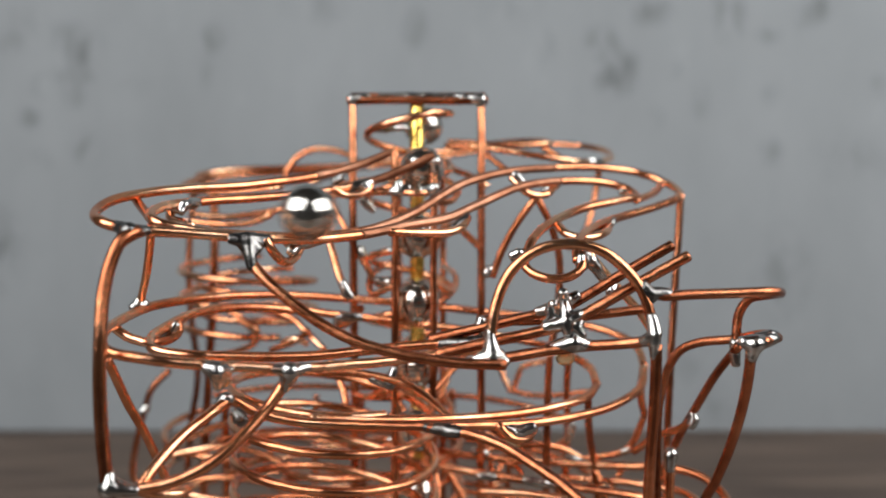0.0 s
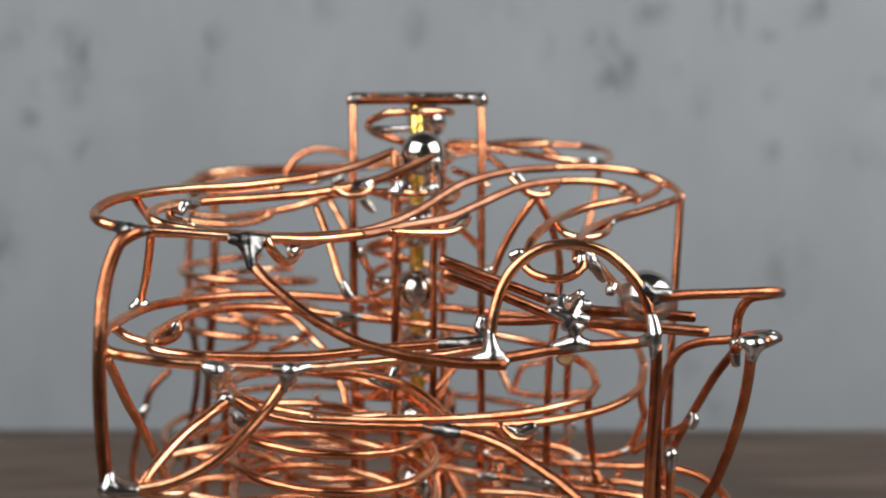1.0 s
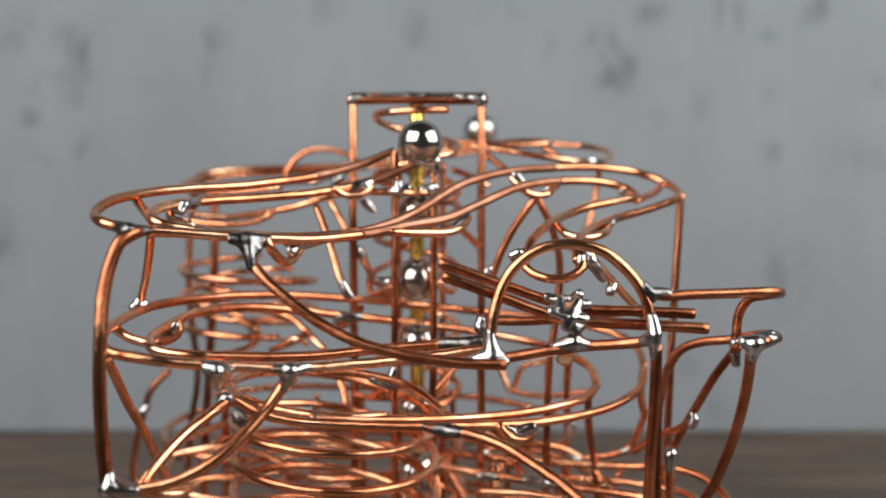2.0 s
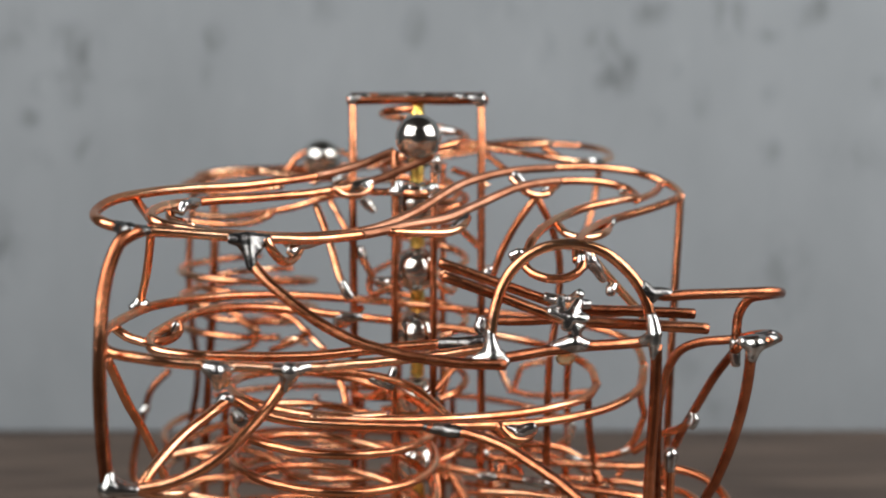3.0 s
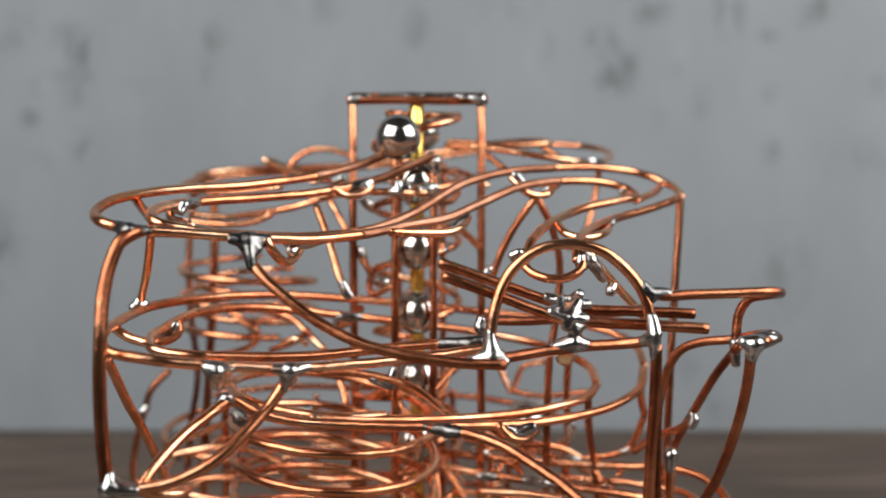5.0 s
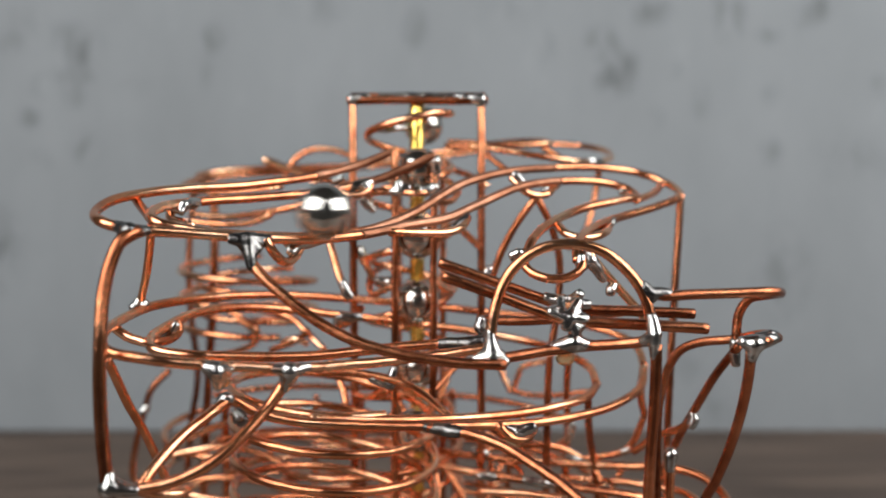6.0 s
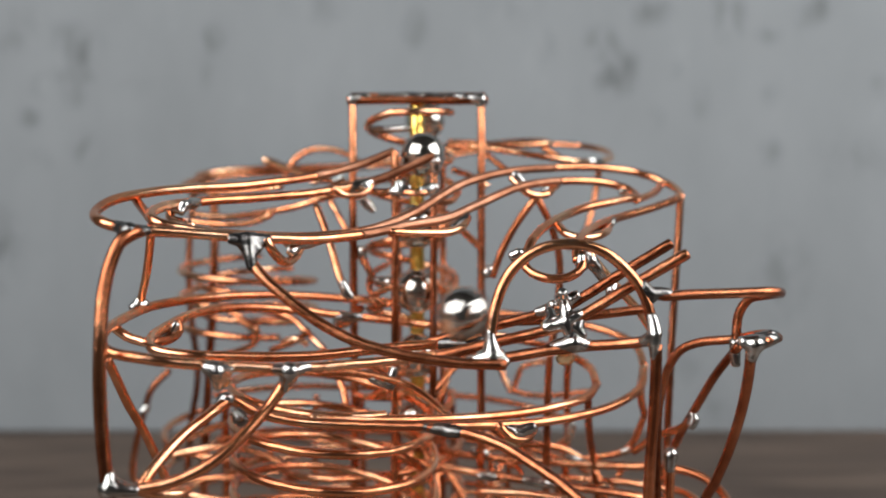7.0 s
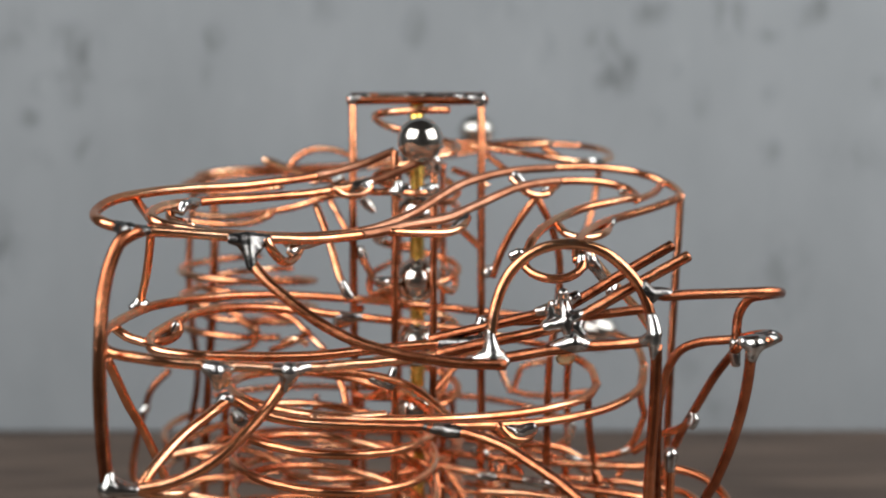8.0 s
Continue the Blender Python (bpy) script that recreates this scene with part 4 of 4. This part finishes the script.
def lift_screw():
    """Brass rod with a copper helix soldered round it; the origin lies on its axis at the helix's upper end."""
    bm = bmesh.new()
    sweep(bm, [Vector((0, 0, z)) for z in np.linspace(-AXIS.z + 1.0, 3.4, 12)], 1.75, 16)
    screw = part("lift_screw", bm, BRASS, run, "brass rod wound with a copper helix, turning")
    n = 260
    turns = (AXIS.z - 8) / PITCH
    line = []
    for i in range(14):
        a = radians(130 - 10 * i)
        line.append(Vector((10.0 * math.cos(a) - 0.2, 10.0 * math.sin(a) - 2.0, 0.9 - 0.07 * i)))
    for i in range(n + 1):
        f = i / n
        a = -2 * math.pi * turns * f
        r = 10.0
        line.append(Vector((r * math.cos(a) - 0.2, r * math.sin(a) - 2.0, -PITCH * turns * f)))
    bm = bmesh.new()
    sweep(bm, line, 0.9)
    part("screw_thread", bm, COPPER, screw, "copper wire helix")
    # spokes that hold the thread to the rod
    for k in (2, 5):
        a = radians(-40) - 2 * math.pi * k
        z = -PITCH * (k + 40 / 360)
        bm = bmesh.new()
        sweep(bm, [Vector((0, 0, z)), Vector((10 * math.cos(a) - 0.2, 10 * math.sin(a) - 2.0, z))], 0.7, 10)
        spoke = part("spoke", bm, COPPER, screw)
        solder(spoke, (9.6 * math.cos(a) - 0.2, 9.6 * math.sin(a) - 2.0, z), [(1.4, 2.6, 0.4), (-2.0, -3.2, -0.7)], 1.25, 0.8)
    # the tinned spoke that carries the upper turn
    a, z = radians(271), -PITCH * 89 / 360
    tip = Vector((10 * math.cos(a) - 0.2, 10 * math.sin(a) - 2.0, z))
    bm = bmesh.new()
    sweep(bm, [Vector((0, 0, z + 0.6)), tip * 0.5 + Vector((0, 0, z * 0.5 + 0.5)), tip], 0.8, 10)
    spoke = part("spoke", bm, SOLDER, screw, "solder-tinned wire spoke")
    solder(spoke, tip * 0.72 + Vector((0, 0, z * 0.28 + 0.2)), [(0.2, -3.4, -0.2), (-0.2, 3.0, 0.2), (2.4, -2.6, 0.3)], 1.2, 0.95)
    return screw


screw = lift_screw()

# ---- the see-saw switch: two bent rods on a soldered pivot ----
PIVOT = Vector((22.7, 167.7, 105.1))


def see_saw():
    bm = bmesh.new()
    sweep(bm, [Vector((0, y, 0.4)) for y in (-4.6, -2.0, 2.0, 7.0)], 1.0)
    saw = part("see_saw", bm, COPPER, run, "see-saw switch of two bent copper rods")

    def rod(points):
        b = bmesh.new()
        sweep(b, spline([Vector(q) - PIVOT for q in points]), 1.0)
        return part("rod", b, DRAWN, saw, "straight copper rod")

    rod([(-0.6, 174.4, 115.3), (10.5, 174.1, 111.4), (19.9, 173.9, 108.1), (23.5, 173.8, 106.9), (27.7, 173.8, 106.6), (37.1, 173.8, 106.3), (46.2, 173.7, 105.9)])
    rod([(0.1, 164.3, 113.8), (9.9, 164.0, 110.3), (18.7, 163.8, 107.0), (22.2, 163.7, 106.1), (26.1, 163.7, 105.8), (35.9, 163.7, 105.3), (45.9, 163.6, 104.7)])
    for c, arms, size in (((-0.6, -4.5, 1.6), [(-3.9, 0.4, 1.1), (-1.0, -0.2, -2.2), (3.2, 0.4, -0.4), (1.8, 1.8, 2.7)], 1.3), ((-2.3, -2.7, 2.8), [(-2.3, -1.0, -0.4), (0.4, 2.0, 1.5), (1.4, -1.5, -1.6)], 1.2), ((0.1, -4.2, -0.7), [(-0.5, 0.0, 2.5), (0.3, -0.1, -1.9), (1.8, 0.5, 1.4)], 1.25),
                          ((0.3, 5.0, 2.6), [(-4.5, 0, 1.6), (4.0, 0, 0), (1.8, -3.0, 2.6), (-1.5, -2, 1.5)], 1.6)):
        solder(saw, c, arms, size, 1.06)
    return saw


saw = see_saw()

# a second, smaller switch at the back
SWITCH = Vector((-34.9, 262.7, 130.2))


def back_switch():
    bm = bmesh.new()
    sweep(bm, [Vector((0, y, 0)) for y in (-5.0, 0.0, 5.0)], 0.9)
    sw = part("switch", bm, COPPER, run, "small copper wire switch behind the lift")
    for y in (-3.5, 3.5):
        b = bmesh.new()
        sweep(b, spline([Vector((-13.8, y, 6.0)), Vector((-6, y, 2.8)), Vector((0, y, 1.0)), Vector((9, y, -0.6))]), 1.0)
        part("rod", b, COPPER, sw)
    return sw


switch = back_switch()

# ---- steel balls ----


def steel_ball():
    bm = bmesh.new()
    bmesh.ops.create_uvsphere(bm, u_segments=48, v_segments=24, radius=0.005)
    ob = part("steel_ball", bm, STEEL)
    return tagged(ob, "polished steel ball rolling on the copper wire run", "ball", "steel balls of the marble run")


first_ball = steel_ball()
back_ball = copy_thing(first_ball, pose(0, 0, 0))
top_ball = copy_thing(first_ball, pose(0, 0, 0))
front_balls = [copy_thing(first_ball, pose(0, 0, 0)) for k in range(5)]
rear_balls = [copy_thing(first_ball, pose(0, 0, 0)) for k in range(4)]
for ball in front_balls + rear_balls:
    tagged(ball, "polished steel ball carried up by the screw lift", "ball", "steel balls of the marble run")
RISE = PITCH / 6.05 * MM
FRONT = Vector((-5.8, 211.7, 103.5)) * MM
REAR = Vector((-6.0, 240.6, 130.8)) * MM


def motions():
    # the screw turns once in about six seconds
    walk(screw, [(t, pose(*(AXIS * MM), 0, 0, 42 - 59.5 * (t - 4.4))) for t in np.arange(0, 8.01, 0.8)])
    # the see-saw tips to and fro as each ball lands on it
    tips = [(0, 33), (0.83, 33), (0.9, 29), (0.933, 17), (0.967, 3), (1.0, -1.5), (1.1, 0), (6.83, 0), (6.9, 4), (6.933, 14), (6.967, 29), (7.0, 34), (7.1, 33), (8.0, 33)]
    walk(saw, [(t, pose(*(PIVOT * MM), 0, -a, 0)) for t, a in tips])
    flips = [(0, 24), (2.9, 24), (3.0, 12), (3.1, 0), (8.0, 0)]
    walk(switch, [(t, pose(*(SWITCH * MM), 0, -a, 0)) for t, a in flips])
    # balls carried up by the screw, in front and behind
    for k, ball in enumerate(front_balls[1:], 1):
        drop = (k - 1) * PITCH * MM
        walk(ball, [(t, pose(FRONT.x, FRONT.y, FRONT.z - drop + RISE * t)) for t in (0, 2, 4, 6, 8)])
    for k, ball in enumerate(rear_balls[1:], 1):
        drop = k * PITCH * MM
        walk(ball, [(t, pose(REAR.x, REAR.y, REAR.z - drop + RISE * t)) for t in (0, 2, 4, 6, 8)])
    # balls that roll
    walk(first_ball, [(0.00, pose(-0.0235, 0.1660, 0.1248)), (0.10, pose(-0.0078, 0.1812, 0.1265)), (0.20, pose(0.0009, 0.1954, 0.1291)), (0.30, pose(0.0086, 0.2037, 0.1333)), (0.40, pose(0.0190, 0.2129, 0.1353)), (0.50, pose(0.0392, 0.2250, 0.1358)), (0.60, pose(0.0481, 0.2176, 0.1308)), (0.70, pose(0.0284, 0.1972, 0.1264)), (0.80, pose(0.0205, 0.1777, 0.1198)), (0.90, pose(0.0263, 0.1713, 0.1135)), (1.00, pose(0.0364, 0.1691, 0.1095)), (1.10, pose(0.0470, 0.1680, 0.1095)), (1.20, pose(0.0520, 0.1707, 0.1056)), (1.30, pose(0.0504, 0.1766, 0.1036)), (1.40, pose(0.0496, 0.1975, 0.0869)), (1.50, pose(0.0437, 0.2245, 0.0582)), (1.60, pose(0.0344, 0.2210, 0.0511)), (1.80, pose(0.0225, 0.2099, 0.0501)), (2.40, pose(0.0020, 0.2097, 0.0469)), (8.00, pose(-0.0005, 0.2097, 0.0465))])
    walk(back_ball, [(0.00, pose(-0.0050, 0.2416, 0.1443)), (0.60, pose(-0.0047, 0.2417, 0.1453)), (1.20, pose(-0.0039, 0.2417, 0.1459)), (1.40, pose(-0.0023, 0.2417, 0.1453)), (1.50, pose(0.0009, 0.2426, 0.1444)), (1.60, pose(0.0064, 0.2446, 0.1442)), (1.70, pose(0.0263, 0.2525, 0.1424)), (1.80, pose(0.0419, 0.2695, 0.1417)), (1.90, pose(0.0295, 0.2837, 0.1446)), (2.00, pose(0.0113, 0.2898, 0.1458)), (2.20, pose(-0.0162, 0.2915, 0.1418)), (2.40, pose(-0.0418, 0.2893, 0.1383)), (2.60, pose(-0.0602, 0.2791, 0.1363)), (2.70, pose(-0.0650, 0.2650, 0.1352)), (2.80, pose(-0.0636, 0.2509, 0.1348)), (2.90, pose(-0.0462, 0.2511, 0.1369)), (3.00, pose(-0.0325, 0.2561, 0.1366)), (3.10, pose(-0.0165, 0.2471, 0.1081)), (3.30, pose(-0.0274, 0.2490, 0.1071)), (3.50, pose(-0.0165, 0.2472, 0.1103)), (3.65, pose(0.0020, 0.2573, 0.1106)), (3.80, pose(0.0070, 0.2675, 0.1138)), (4.10, pose(0.0265, 0.2670, 0.1067)), (4.40, pose(0.0405, 0.2544, 0.0979)), (4.50, pose(0.0354, 0.2486, 0.1013)), (4.60, pose(0.0296, 0.2465, 0.0996)), (4.70, pose(0.0260, 0.2461, 0.0945)), (4.90, pose(0.0227, 0.2420, 0.0782)), (5.20, pose(0.0166, 0.2352, 0.0536)), (5.50, pose(0.0078, 0.2293, 0.0398)), (8.00, pose(-0.0006, 0.2262, 0.0389))])
    walk(top_ball, [(0.00, pose(-0.0046, 0.2137, 0.1330)), (0.60, pose(-0.0048, 0.2129, 0.1348)), (1.00, pose(-0.0044, 0.2110, 0.1364)), (1.50, pose(-0.0047, 0.2081, 0.1382)), (2.00, pose(-0.0049, 0.2071, 0.1386)), (2.80, pose(-0.0053, 0.2072, 0.1396)), (3.50, pose(-0.0056, 0.2073, 0.1401)), (4.50, pose(-0.0064, 0.2073, 0.1405)), (4.80, pose(-0.0069, 0.2073, 0.1405)), (5.00, pose(-0.0098, 0.2092, 0.1399)), (5.20, pose(-0.0195, 0.2009, 0.1363)), (5.40, pose(-0.0340, 0.1887, 0.1331)), (5.60, pose(-0.0470, 0.1745, 0.1309)), (5.70, pose(-0.0512, 0.1664, 0.1298)), (5.80, pose(-0.0532, 0.1603, 0.1281)), (5.90, pose(-0.0425, 0.1591, 0.1260)), (6.00, pose(-0.0206, 0.1661, 0.1249)), (6.10, pose(-0.0058, 0.1822, 0.1268)), (6.20, pose(0.0019, 0.1964, 0.1296)), (6.30, pose(0.0098, 0.2048, 0.1338)), (6.40, pose(0.0201, 0.2139, 0.1355)), (6.50, pose(0.0409, 0.2250, 0.1358)), (6.60, pose(0.0477, 0.2166, 0.1307)), (6.70, pose(0.0279, 0.1972, 0.1261)), (6.80, pose(0.0208, 0.1777, 0.1194)), (6.90, pose(0.0195, 0.1714, 0.1148)), (7.00, pose(0.0037, 0.1708, 0.1063)), (7.10, pose(-0.0138, 0.1656, 0.1036)), (7.20, pose(-0.0306, 0.1606, 0.1036)), (7.30, pose(-0.0418, 0.1586, 0.1042)), (7.40, pose(-0.0515, 0.1587, 0.1056)), (7.50, pose(-0.0554, 0.1658, 0.1066)), (7.60, pose(-0.0550, 0.1790, 0.1088)), (7.70, pose(-0.0409, 0.1990, 0.1090)), (7.80, pose(-0.0232, 0.2169, 0.1064)), (7.90, pose(0.0056, 0.2266, 0.1023)), (8.00, pose(0.0360, 0.2241, 0.0949))])
    walk(rear_balls[0], [(0.00, pose(-0.0060, 0.2406, 0.1308)), (2.00, pose(-0.0060, 0.2410, 0.1358)), (4.00, pose(-0.0060, 0.2413, 0.1407)), (5.20, pose(-0.0057, 0.2415, 0.1430)), (6.00, pose(-0.0050, 0.2416, 0.1444)), (6.80, pose(-0.0046, 0.2417, 0.1454)), (7.20, pose(-0.0039, 0.2417, 0.1459)), (7.40, pose(-0.0009, 0.2417, 0.1453)), (7.50, pose(0.0039, 0.2426, 0.1448)), (7.60, pose(0.0159, 0.2475, 0.1432)), (7.70, pose(0.0373, 0.2574, 0.1412)), (7.80, pose(0.0419, 0.2695, 0.1417)), (7.90, pose(0.0351, 0.2817, 0.1447)), (8.00, pose(0.0101, 0.2888, 0.1456))])
    walk(front_balls[0], [(0.00, pose(-0.0058, 0.2127, 0.1180)), (3.00, pose(-0.0058, 0.2132, 0.1253)), (5.00, pose(-0.0058, 0.2125, 0.1301)), (6.05, pose(-0.0054, 0.2137, 0.1330)), (6.65, pose(-0.0048, 0.2129, 0.1348)), (7.05, pose(-0.0044, 0.2110, 0.1364)), (7.55, pose(-0.0047, 0.2071, 0.1381)), (8.00, pose(-0.0049, 0.2071, 0.1391))])


motions()
